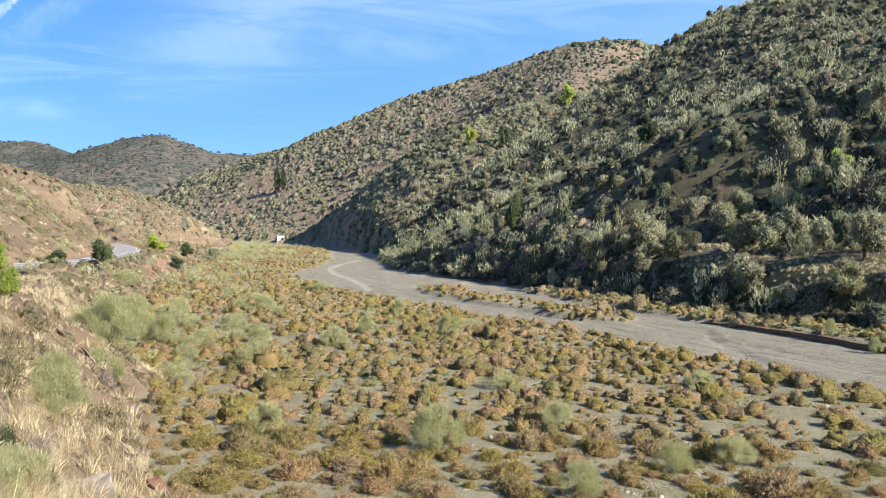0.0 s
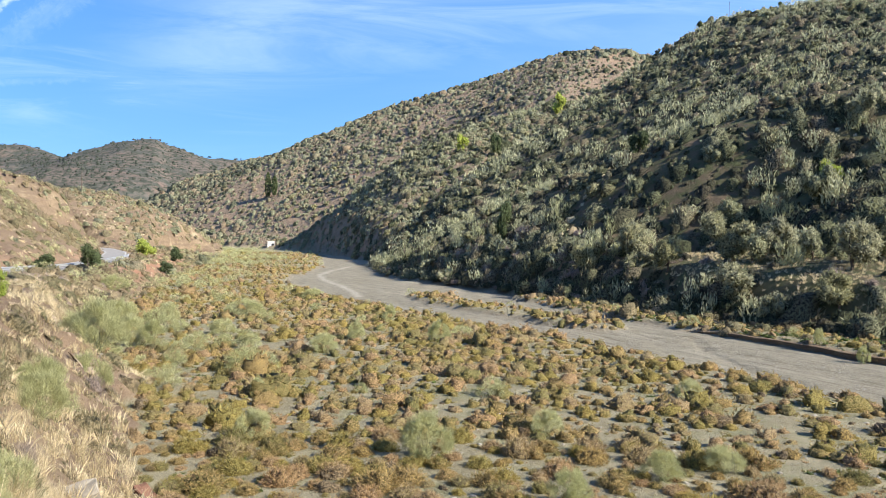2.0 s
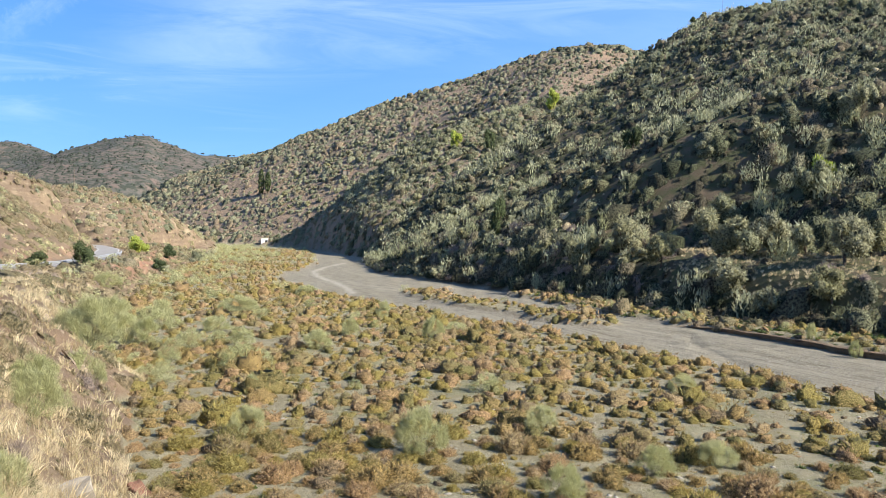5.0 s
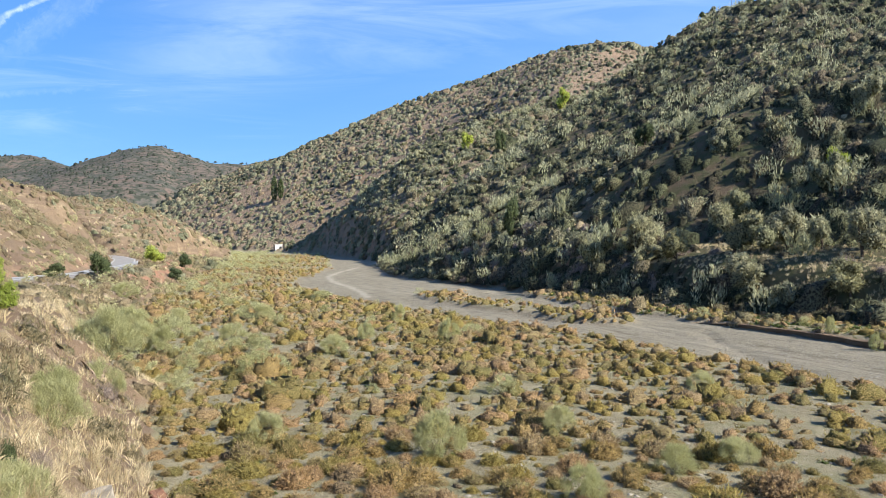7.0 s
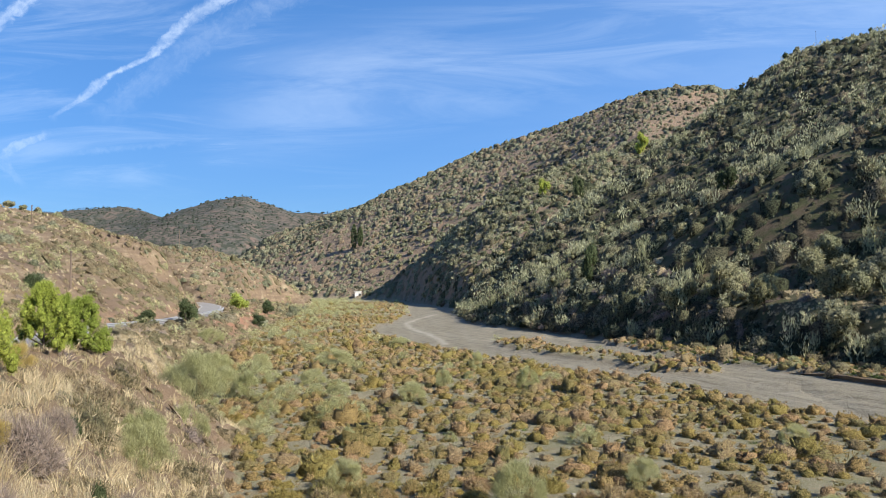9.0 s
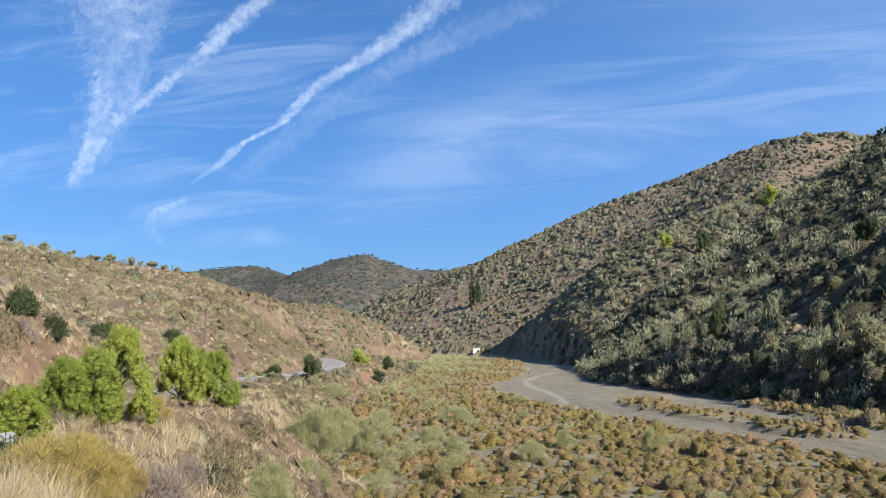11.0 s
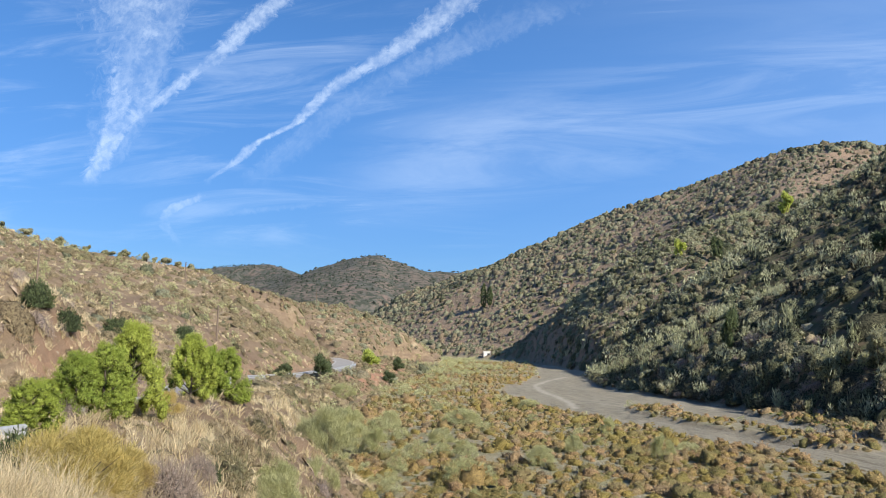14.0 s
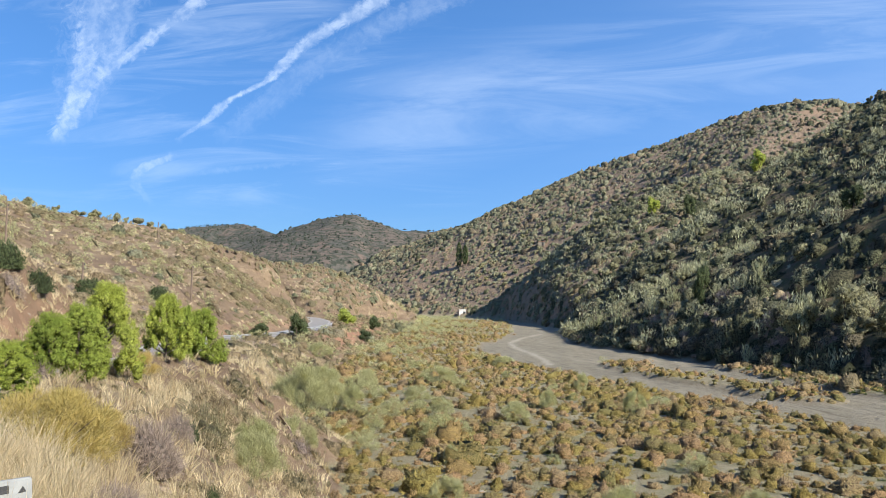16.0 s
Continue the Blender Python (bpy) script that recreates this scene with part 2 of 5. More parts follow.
KNOLL = [(3, -4, 5.4), (-0.3, -0.6, 5.4), (-3.5, 2.6, 5.2), (-7.5, 6.5, 4.9), (-10.5, 9.6, 4.85), (-13, 13.5, 4.75), (-14.8, 18, 4.85), (-16.06, 21.7, 4.71), (-16.68, 23.73, 4.8), (-17.16, 25.82, 4.77), (-17.39, 28.05, 4.72), (-17.45, 30.34, 4.74), (-17.07, 31.7, 4.24), (-16.4, 32.61, 3.49), (-15.83, 32.89, 2.69), (-15.04, 32.71, 1.76)]
MOUND = [(-74, 262, 4.2), (-62, 250, 3.6), (-56, 244, 2.0)]

NEAR_CREST = [tuple(p[i] + (q[i] - p[i]) * k / 4 for i in range(3)) for p, q in zip(NEAR_HILL[:-4], NEAR_HILL[1:-3]) for k in range(4)]


def ease(v):
    v = np.clip(v, 0, 1)
    return v * v * (3 - 2 * v)


def tent(line, x, y, fall):
    d, _, z = along(line, x, y)
    return z - fall * np.sqrt(d * d + 9) + 3 * fall


def land(x, y):
    """Height of the ground, and how much of it is river gravel, scrub-covered bed, right-hand slope, cut earth."""
    x, y = np.asarray(x, float), np.asarray(y, float)
    r = np.hypot(x, y)
    fd, fs, _ = along(LEFT_FOOT, x, y)
    rd, rs, _ = along(RIGHT_FOOT, x, y)
    left, right = fs > 0, rs < 0
    qd, qs, qz = along(ROAD, x, y)
    # bed of the river
    gd, gs, _ = along(RIVER_LEFT, x, y)
    cd, cs, _ = along(CUT_BANK, x, y)
    bd, _, _ = along(BAR, x, y)
    edge = fbm(x, y, 6, 3, 5)
    bar = ease((2.6 + 1.2 * edge - bd) / 0.9)
    gravel = ease((np.where(gs < 0, gd, -gd) + 1.6 * edge + 0.4) / 1.6) * (1 - bar)
    bench = ease((np.where(cs < 0, cd, -cd) + 0.15 * edge) / 1.0) * (y < 96)
    gravel = gravel * (1 - bench)
    bed = 0.10 * fbm(x, y, 9, 4, 2) + 0.05 * fbm(x, y, 1.4, 3, 3) - 0.34 * gravel - 0.12 * gravel * np.clip(fbm(x * 0.95 + y * 0.28, y * 0.3 - x * 1.0, 5, 3, 6), -0.6, 0.6) + 0.16 * bench + 0.10 * bar
    for rill in RILLS:
        vd = along(rill, x, y)[0]
        bed = bed - 0.16 * gravel * np.exp(-(vd / 0.5) ** 2)
    bed = bed + np.maximum(0, y - 400) * 0.03
    # the right-hand side
    nd, ns, nz = along(NEAR_HILL, x, y)
    over, weight = 0.0, 0.0
    for cx, cy, cz in NEAR_CREST:
        w = ((x - cx) ** 2 + (y - cy) ** 2 + 30.0) ** -1.25
        over, weight = over + w * cz, weight + w
    up = rd / (rd + nd + 0.1)
    near = np.where(ns < 0, np.where(right, over / weight * up * (3.4 - 3.9 * up + 1.5 * up * up), 0.0), nz - 0.48 * nd)
    foot = 1.9 * ease(rd / 2.0) + 2.2 * ease(rd / 5) * ease((125 - y) / 30) + 8 * ease((y - 165) / 40) * ease((345 - y) / 40) * ease(rd / 7) + 5 * ease((y - 88) / 20) * ease((185 - y) / 25) * ease(rd / 8)
    near = near + foot * (1 - up) * (ns < 0)
    mid = tent(MID_HILL, x, y, 0.45)
    far = tent(FAR_HILL, x, y, 0.30)
    rough = fbm(x, y, 60, 5, 11)
    near = near + 2.0 * fbm(x, y, 38, 4, 12) * ease(nd / 18)
    gully = np.abs(fbm(x * 0.9 + y * 0.45, y * 0.25 - x * 0.1, 34, 3, 21))
    md = along(MID_HILL, x, y)[0]
    mid = mid + (5.0 * rough + 1.5 - 10.0 * np.clip(0.28 - gully, 0, 1)) * ease(md / 30)
    far = far + ease(along(FAR_HILL, x, y)[0] / 130) * (12 * fbm(x, y, 240, 5, 13) - 60 * np.clip(0.22 - np.abs(fbm(x, y, 190, 4, 23)), 0, 1))
    rise = np.maximum(np.maximum(near, mid), far)
    cliff = ease((y - 165) / 40) * ease((345 - y) / 40)
    rim = (1.9 * ease(rd / 2.0) + 2.2 * ease(rd / 5) * ease((125 - y) / 30)) + 8 * cliff * ease(rd / 7) + 0.36 * rd + 0.34 * np.maximum(rd - 14, 0) + (0.25 + 0.03 * np.minimum(rd, 60)) * fbm(x, y, 14, 4, 14)
    rim = rim + ease((y - 95) / 25) * ease((350 - y) / 30) * 0.36 * np.clip(rd - 2, 0, 26)
    terrace = ease((112 - y) / 20) * ease((x - 12) / 8)
    rim = rim + terrace * (1.5 * ease((rd - 16) / 30) - 0.28 * np.clip(rd - 4.5, 0, 10) - 0.10 * np.clip(rd - 16, 0, 45))
    low = np.minimum(rise, rim)
    low = low - 4 * np.log(np.exp((low - rise) / 4) + np.exp((low - rim) / 4))
    hill_right = np.maximum(low, 0.35 * ease(rd / 3) + 0.2)
    # the left-hand side
    lh = tent(LEFT_HILL, x, y, 0.29) + 1.2 * fbm(x, y, 40, 4, 31) + 0.35 * fbm(x, y, 6, 3, 32)
    back = tent(BACK_SPUR, x, y, 0.38) + 0.6 * fbm(x, y, 25, 4, 38)
    sp = np.maximum(back, tent(ROAD_SPUR, x, y, 0.42)) + 0.6 * fbm(x, y, 25, 4, 33)
    cut = tent(CUT_SPUR, x, y, 0.62) + 0.5 * fbm(x, y, 8, 4, 34)
    hl = np.maximum(np.maximum(np.maximum(lh, sp), cut), far)
    off = np.maximum(qd - 2.8, 0)
    beyond = qs > 0
    u = fd / (fd + off + 1e-6)
    bank = qz * ease(u / 0.62) + 0.28 * fbm(x, y, 4, 4, 35) * ease(fd / 4) * ease(off / 3)
    kd, _, kz = along(KNOLL, x, y)
    knoll = kz - 0.8 * (np.sqrt(kd * kd + 2.2) - 1.48) + 0.3 * fbm(x, y, 3.5, 4, 37) * ease(kd / 2)
    bank = np.maximum(np.maximum(bank, knoll), tent(MOUND, x, y, 0.22))
    bank = np.where(off < 1.2, np.minimum(bank, qz + 1.0 * off), bank)
    cutside = np.maximum(qz, np.minimum(hl, qz + np.where(y < 60, 1.8, 0.7 + 1.1 * ease((y - 158) / 14)) * off + np.where(y < 60, 0.45, 0.2) * fbm(x, y, 3, 3, 36) * ease(off)))
    # past the spur the low ground runs back to the far hills
    z_left = np.where(beyond, cutside, np.maximum(np.maximum(bank, np.minimum(back, qz + (0.6 + 1.2 * ease((y - 185) / 15)) * off)), far))
    z = np.where(right, hill_right, np.where(left, z_left, np.maximum(bed, knoll)))
    low_bed = ease((0.25 - (knoll - bed)) / 0.2)
    z = np.where(r > 480, np.maximum(z, far), z)
    earth = left * beyond * 0.45 * ease((hl - qz - np.where(y < 60, 1.0, 0.7) * off) / 0.8) * ease((3.0 - off) / 2) * ease(off / 0.5)
    redbank = left * (~beyond) * ease((y - 80) / 25) * ease((178 - y) / 25) * ease(off / 2) * ease(fd / 3)
    earth = np.maximum(earth, redbank)
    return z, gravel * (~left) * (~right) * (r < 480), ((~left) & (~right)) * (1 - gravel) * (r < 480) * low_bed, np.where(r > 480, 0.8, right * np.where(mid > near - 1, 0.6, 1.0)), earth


# ---- materials ----
def material(name):
    m = bpy.data.materials.new(name)
    m.use_nodes = True
    return m, Graph(m.node_tree)


def finish(g, colour, rough=0.9, bump=None, strength=0.3, distance=0.05, metal=0.0, through=0.0, spec=0.2):
    s = g.node("ShaderNodeBsdfPrincipled")
    g.put(s.inputs["Base Color"], colour)
    g.put(s.inputs["Roughness"], rough)
    g.put(s.inputs["Metallic"], metal)
    s.inputs["Specular IOR Level"].default_value = spec
    if bump is not None:
        b = g.node("ShaderNodeBump")
        b.inputs["Strength"].default_value, b.inputs["Distance"].default_value = strength, distance
        g.put(b.inputs["Height"], bump)
        g.put(s.inputs["Normal"], b.outputs[0])
    shader = s.outputs[0]
    if through:
        t = g.node("ShaderNodeBsdfTranslucent")
        g.put(t.inputs[0], colour)
        mixed = g.node("ShaderNodeMixShader")
        mixed.inputs[0].default_value = through
        g.put(mixed.inputs[1], shader), g.put(mixed.inputs[2], t.outputs[0])
        shader = mixed.outputs[0]
    out = g.node("ShaderNodeOutputMaterial")
    g.put(out.inputs[0], shader)


def place(g):
    return g.node("ShaderNodeNewGeometry").outputs["Position"]


def attribute(g, name):
    n = g.node("ShaderNodeAttribute")
    n.attribute_name = name
    return n.outputs["Fac"]


def ground_material():
    m, g = material("ground_earth")
    p = place(g)
    wide, middle, fine, grit = g.noise(p, 0.05, 5), g.noise(p, 0.6, 5, 0.65), g.noise(p, 6, 4, 0.7), g.noise(p, 28, 3, 0.7)
    patches = g.noise(p, 0.22, 6, 0.7)
    # dry hillside: straw grass over pale earth
    hill = g.mix(g.span(middle, 0.35, 0.65), (0.265, 0.195, 0.122), (0.185, 0.132, 0.084))
    hill = g.mix(g.span(patches, 0.50, 0.66), hill, (0.34, 0.272, 0.172))
    hill = g.mix(g.math("MULTIPLY", g.span(fine, 0.5, 0.75), 0.5), hill, (0.13, 0.105, 0.06))
    hill = g.mix(g.math("MULTIPLY", g.span(g.noise(p, 0.09, 5, 0.65), 0.45, 0.62), 0.75), hill, (0.19, 0.13, 0.086))
    level = g.node("ShaderNodeMapping")
    g.put(level.inputs[0], p)
    level.inputs["Scale"].default_value = (0.10, 0.10, 0.9)
    terracette = g.noise(level.outputs[0], 1.0, 5, 0.65)
    hill = g.mix(g.math("MULTIPLY", g.span(terracette, 0.50, 0.60), 0.75), hill, (0.165, 0.118, 0.08))
    # the shaded side: greener, browner; shade among its bushes is darkened into the colour
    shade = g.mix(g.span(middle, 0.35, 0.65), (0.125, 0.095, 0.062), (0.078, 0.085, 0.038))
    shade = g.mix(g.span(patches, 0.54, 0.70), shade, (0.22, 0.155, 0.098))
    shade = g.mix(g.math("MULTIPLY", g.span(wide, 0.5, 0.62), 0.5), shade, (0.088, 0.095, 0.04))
    # silt of the bed between the shrubs, with a film of green weed
    silt = g.mix(g.span(middle, 0.3, 0.7), (0.31, 0.275, 0.172), (0.21, 0.18, 0.107))
    silt = g.mix(g.math("MULTIPLY", g.span(patches, 0.48, 0.60), 0.6), silt, (0.185, 0.185, 0.088))
    silt = g.mix(g.math("MULTIPLY", g.span(grit, 0.55, 0.72), 0.7), silt, (0.46, 0.43, 0.36))
    silt = g.mix(g.math("MULTIPLY", g.span(fine, 0.58, 0.75), 0.6), silt, (0.13, 0.105, 0.075))
    # open gravel
    stones = g.node("ShaderNodeTexVoronoi")
    g.put(stones.inputs["Vector"], p)
    stones.inputs["Scale"].default_value = 7
    pebble = g.mix(g.span(stones.outputs["Distance"], 0.1, 0.7), (0.36, 0.325, 0.25), (0.18, 0.157, 0.118))
    gravel = g.mix(g.span(middle, 0.35, 0.65), (0.30, 0.27, 0.19), (0.225, 0.20, 0.138))
    gravel = g.mix(0.45, gravel, pebble)
    flow = g.node("ShaderNodeMapping")
    g.put(flow.inputs[0], p)
    flow.vector_type = "TEXTURE"
    flow.inputs["Rotation"].default_value = (0, 0, radians(27))
    flow.inputs["Scale"].default_value = (1.0, 11.0, 1.0)
    bands = g.noise(flow.outputs[0], 0.9, 5, 0.62, 0.6)
    runnel = g.noise(flow.outputs[0], 2.6, 4, 0.6, 0.4)
    gravel = g.mix(g.math("MULTIPLY", g.span(runnel, 0.52, 0.64), 0.6), gravel, (0.13, 0.114, 0.082))
    gravel = g.mix(g.math("MULTIPLY", g.span(fine, 0.56, 0.72), 0.5), gravel, (0.13, 0.112, 0.086))
    gravel = g.mix(g.math("MULTIPLY", g.span(grit, 0.58, 0.70), 0.5), gravel, (0.46, 0.42, 0.34))
    gravel = g.mix(g.math("MULTIPLY", g.span(bands, 0.52, 0.66), 0.35), gravel, (0.41, 0.37, 0.285))
    gravel = g.mix(g.math("MULTIPLY", attribute(g, "track"), 0.6), gravel, (0.50, 0.45, 0.36))
    earth = g.mix(g.span(middle, 0.35, 0.68), (0.36, 0.185, 0.115), (0.29, 0.165, 0.10))
    earth = g.mix(g.span(fine, 0.5, 0.7), earth, (0.40, 0.26, 0.165))
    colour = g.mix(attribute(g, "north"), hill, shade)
    colour = g.mix(attribute(g, "silt"), colour, silt)
    colour = g.mix(attribute(g, "gravel"), colour, gravel)
    colour = g.mix(g.math("MULTIPLY", attribute(g, "earth"), g.span(patches, 0.34, 0.56)), colour, earth)
    rust = g.mix(g.span(middle, 0.35, 0.65), (0.32, 0.225, 0.152), (0.21, 0.16, 0.112))
    rust = g.mix(g.math("MULTIPLY", g.span(wide, 0.5, 0.62), 0.7), rust, (0.33, 0.225, 0.15))
    colour = g.mix(g.math("MULTIPLY", attribute(g, "rust"), 0.85), colour, rust)
    back = g.mix(g.span(patches, 0.4, 0.6), (0.112, 0.10, 0.082), (0.066, 0.072, 0.06))
    back = g.mix(g.span(wide, 0.48, 0.65), back, (0.15, 0.11, 0.088))
    back = g.mix(g.span(g.noise(p, 0.016, 4, 0.6), 0.5, 0.6), back, (0.135, 0.108, 0.086))
    back = g.mix(g.math("MULTIPLY", g.span(g.noise(p, 0.13, 5, 0.7), 0.46, 0.56), 0.85), back, (0.036, 0.044, 0.030))
    colour = g.mix(attribute(g, "distant"), colour, back)
    height = g.math("ADD", g.math("MULTIPLY", middle, 1.6), g.math("ADD", fine, g.math("MULTIPLY", grit, 0.35)))
    finish(g, colour, 0.95, height, 0.9, 0.22)
    return m


def foliage_material(name, stops, through=0.28, rough=0.75, grain=14.0, gap_shade=0.25):
    """Leaf colours run over the ramp from plant to plant, with a finer play from leaf to leaf; shade between the leaves
    of the dense heart is painted as dark mottling.
    """
    m, g = material(name)
    one = g.node("ShaderNodeObjectInfo").outputs["Random"]
    plant = g.math("FRACT", g.math("ADD", attribute(g, "hue"), one))
    leaf = g.node("ShaderNodeNewGeometry").outputs["Random Per Island"]
    heart = attribute(g, "inner")
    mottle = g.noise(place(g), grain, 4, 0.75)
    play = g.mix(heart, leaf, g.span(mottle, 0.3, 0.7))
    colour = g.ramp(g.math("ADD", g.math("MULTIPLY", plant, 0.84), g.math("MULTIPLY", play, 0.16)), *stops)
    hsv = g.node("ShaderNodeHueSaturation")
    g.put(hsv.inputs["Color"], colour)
    g.put(hsv.inputs["Value"], g.mix(heart, g.span(leaf, 0, 1, 0.78, 1.3, False), g.span(mottle, 0.38, 0.62, gap_shade, 1.15)))
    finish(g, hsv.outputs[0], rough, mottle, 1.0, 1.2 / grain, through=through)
    return m


def plain_material(name, a, b, scale=3.0, rough=0.8, metal=0.0, bump=0.3, distance=0.02):
    m, g = material(name)
    p = g.node("ShaderNodeTexCoord").outputs["Object"]
    n = g.noise(p, scale, 6, 0.65)
    f = g.noise(p, scale * 9, 4, 0.7)
    colour = g.mix(g.span(n, 0.3, 0.7), a, b)
    colour = g.mix(g.math("MULTIPLY", g.span(f, 0.5, 0.8), 0.35), colour, tuple(0.6 * v for v in a))
    finish(g, colour, rough, g.math("ADD", n, f), bump, distance, metal)
    return m


GROUND = ground_material()
ASPHALT = plain_material("worn_asphalt", (0.25, 0.235, 0.215), (0.30, 0.285, 0.26), 0.8)
LINE_PAINT = plain_material("road_paint", (0.62, 0.61, 0.57), (0.5, 0.49, 0.45), 2)
STEEL = plain_material("galvanised_steel", (0.55, 0.56, 0.56), (0.42, 0.43, 0.44), 5, 0.5, 0.6, 0.1)
DARK_STEEL = plain_material("dark_steel", (0.05, 0.052, 0.055), (0.08, 0.08, 0.08), 4, 0.5, 0.5)
RENDERED = plain_material("white_render", (0.78, 0.76, 0.71), (0.66, 0.63, 0.57), 1.5)
ROOF_TILE = plain_material("roof_tile", (0.32, 0.16, 0.10), (0.25, 0.13, 0.085), 4)
PALE_STEEL = plain_material("pale_galvanised_steel", (0.33, 0.345, 0.335), (0.27, 0.28, 0.27), 6, 0.55, 0.1, 0.1)
CONCRETE = plain_material("old_concrete", (0.33, 0.29, 0.225), (0.22, 0.19, 0.145), 4, 0.95, 0, 0.7)
OLD_WOOD = plain_material("weathered_wood", (0.20, 0.15, 0.11), (0.14, 0.105, 0.08), 6)
BARK = plain_material("bark", (0.12, 0.095, 0.07), (0.075, 0.06, 0.045), 8, 0.95, 0, 0.6)
ROCK = plain_material("pale_stone", (0.36, 0.33, 0.27), (0.22, 0.195, 0.16), 5, 0.9, 0, 0.5)
EARTH_STONE = plain_material("brown_stone", (0.32, 0.25, 0.175), (0.21, 0.16, 0.115), 5, 0.95, 0, 0.5)
OPENING = plain_material("dark_opening", (0.03, 0.03, 0.032), (0.05, 0.05, 0.05), 2)

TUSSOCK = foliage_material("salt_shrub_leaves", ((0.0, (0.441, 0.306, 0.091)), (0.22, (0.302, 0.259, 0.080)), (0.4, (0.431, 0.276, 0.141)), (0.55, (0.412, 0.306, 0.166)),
                                                 (0.72, (0.230, 0.216, 0.072)), (0.86, (0.382, 0.268, 0.115)), (1.0, (0.394, 0.283, 0.089))), grain=20.0, gap_shade=0.22)
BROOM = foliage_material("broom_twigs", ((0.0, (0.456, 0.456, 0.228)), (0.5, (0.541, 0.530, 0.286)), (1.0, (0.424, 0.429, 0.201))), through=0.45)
SCRUB = foliage_material("hill_scrub_leaves", ((0.0, (0.116, 0.126, 0.065)), (0.3, (0.184, 0.194, 0.106)), (0.55, (0.246, 0.246, 0.147)), (0.75, (0.261, 0.208, 0.138)), (1.0, (0.154, 0.171, 0.081))), grain=5.0, gap_shade=0.12)
DRY_SCRUB = foliage_material("dry_scrub_leaves", ((0.0, (0.24, 0.205, 0.11)), (0.3, (0.31, 0.235, 0.14)), (0.55, (0.185, 0.175, 0.09)), (0.8, (0.35, 0.275, 0.165)), (1.0, (0.22, 0.21, 0.11))), grain=7.0, gap_shade=0.35)
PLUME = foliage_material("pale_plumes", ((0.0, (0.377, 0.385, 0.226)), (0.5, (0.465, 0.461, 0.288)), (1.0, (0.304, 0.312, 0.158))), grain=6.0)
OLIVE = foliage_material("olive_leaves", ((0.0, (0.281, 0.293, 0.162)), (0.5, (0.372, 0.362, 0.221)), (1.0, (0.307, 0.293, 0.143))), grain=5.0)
PINE = foliage_material("pine_needles", ((0.0, (0.338, 0.413, 0.069)), (0.5, (0.450, 0.500, 0.100)), (1.0, (0.250, 0.338, 0.060))), through=0.36, gap_shade=0.15)
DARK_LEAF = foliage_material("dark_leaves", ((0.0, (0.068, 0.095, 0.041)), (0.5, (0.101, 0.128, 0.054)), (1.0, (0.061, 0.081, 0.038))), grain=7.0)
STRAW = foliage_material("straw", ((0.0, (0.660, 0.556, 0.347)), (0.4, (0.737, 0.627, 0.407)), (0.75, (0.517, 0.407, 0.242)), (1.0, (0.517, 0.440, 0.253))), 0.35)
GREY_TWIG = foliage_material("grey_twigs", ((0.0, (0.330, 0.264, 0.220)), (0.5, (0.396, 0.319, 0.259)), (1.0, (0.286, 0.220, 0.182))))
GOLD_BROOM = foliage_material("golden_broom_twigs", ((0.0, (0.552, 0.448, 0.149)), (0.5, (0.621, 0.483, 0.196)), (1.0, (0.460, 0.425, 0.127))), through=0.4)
DEAD = foliage_material("dead_twigs", ((0.0, (0.25, 0.185, 0.105)), (0.5, (0.31, 0.235, 0.14)), (1.0, (0.19, 0.145, 0.085))), grain=18.0, gap_shade=0.15)
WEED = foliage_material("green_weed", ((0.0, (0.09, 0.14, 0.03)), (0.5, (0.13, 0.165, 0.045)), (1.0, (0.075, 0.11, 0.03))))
# greyer, bluer leaves: the haze of distance is mixed into their colour
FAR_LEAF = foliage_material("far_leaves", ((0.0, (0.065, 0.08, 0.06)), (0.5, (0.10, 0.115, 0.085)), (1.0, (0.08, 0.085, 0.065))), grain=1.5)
# lightened leaves, with haze over the hill behind put into the colour
MID_LEAF = foliage_material("hill_leaves", ((0.0, (0.149, 0.161, 0.090)), (0.35, (0.259, 0.259, 0.161)), (0.6, (0.310, 0.310, 0.196)), (0.8, (0.333, 0.247, 0.161)), (1.0, (0.178, 0.190, 0.109))), grain=3.0, gap_shade=0.45)
# a darker copy of the scrub leaves, which puts shade among the bushes
SHADE_SCRUB = foliage_material("shade_scrub_leaves", ((0.0, (0.059, 0.071, 0.038)), (0.4, (0.090, 0.101, 0.053)), (0.7, (0.106, 0.090, 0.059)), (1.0, (0.069, 0.083, 0.041))), grain=4.0)


# ---- mesh tools ----
def mesh_from(name, verts, tris, mat, hue=None, smooth=False, inner=None):
    me = bpy.data.meshes.new(name)
    verts, tris = np.asarray(verts, np.float32), np.asarray(tris, np.int32)
    k = tris.shape[1]
    me.vertices.add(len(verts)), me.loops.add(tris.size), me.polygons.add(len(tris))
    me.vertices.foreach_set("co", verts.ravel())
    me.loops.foreach_set("vertex_index", tris.ravel())
    me.polygons.foreach_set("loop_start", np.arange(0, tris.size, k, dtype=np.int32))
    me.polygons.foreach_set("loop_total", np.full(len(tris), k, np.int32))
    me.polygons.foreach_set("use_smooth", np.full(len(tris), smooth))
    if hue is not None:
        me.attributes.new("hue", "FLOAT", "POINT").data.foreach_set("value", np.asarray(hue, np.float32))
    if inner is not None:
        me.attributes.new("inner", "FLOAT", "POINT").data.foreach_set("value", np.asarray(inner, np.float32))
    me.materials.append(mat)
    me.update(calc_edges=True)
    return me


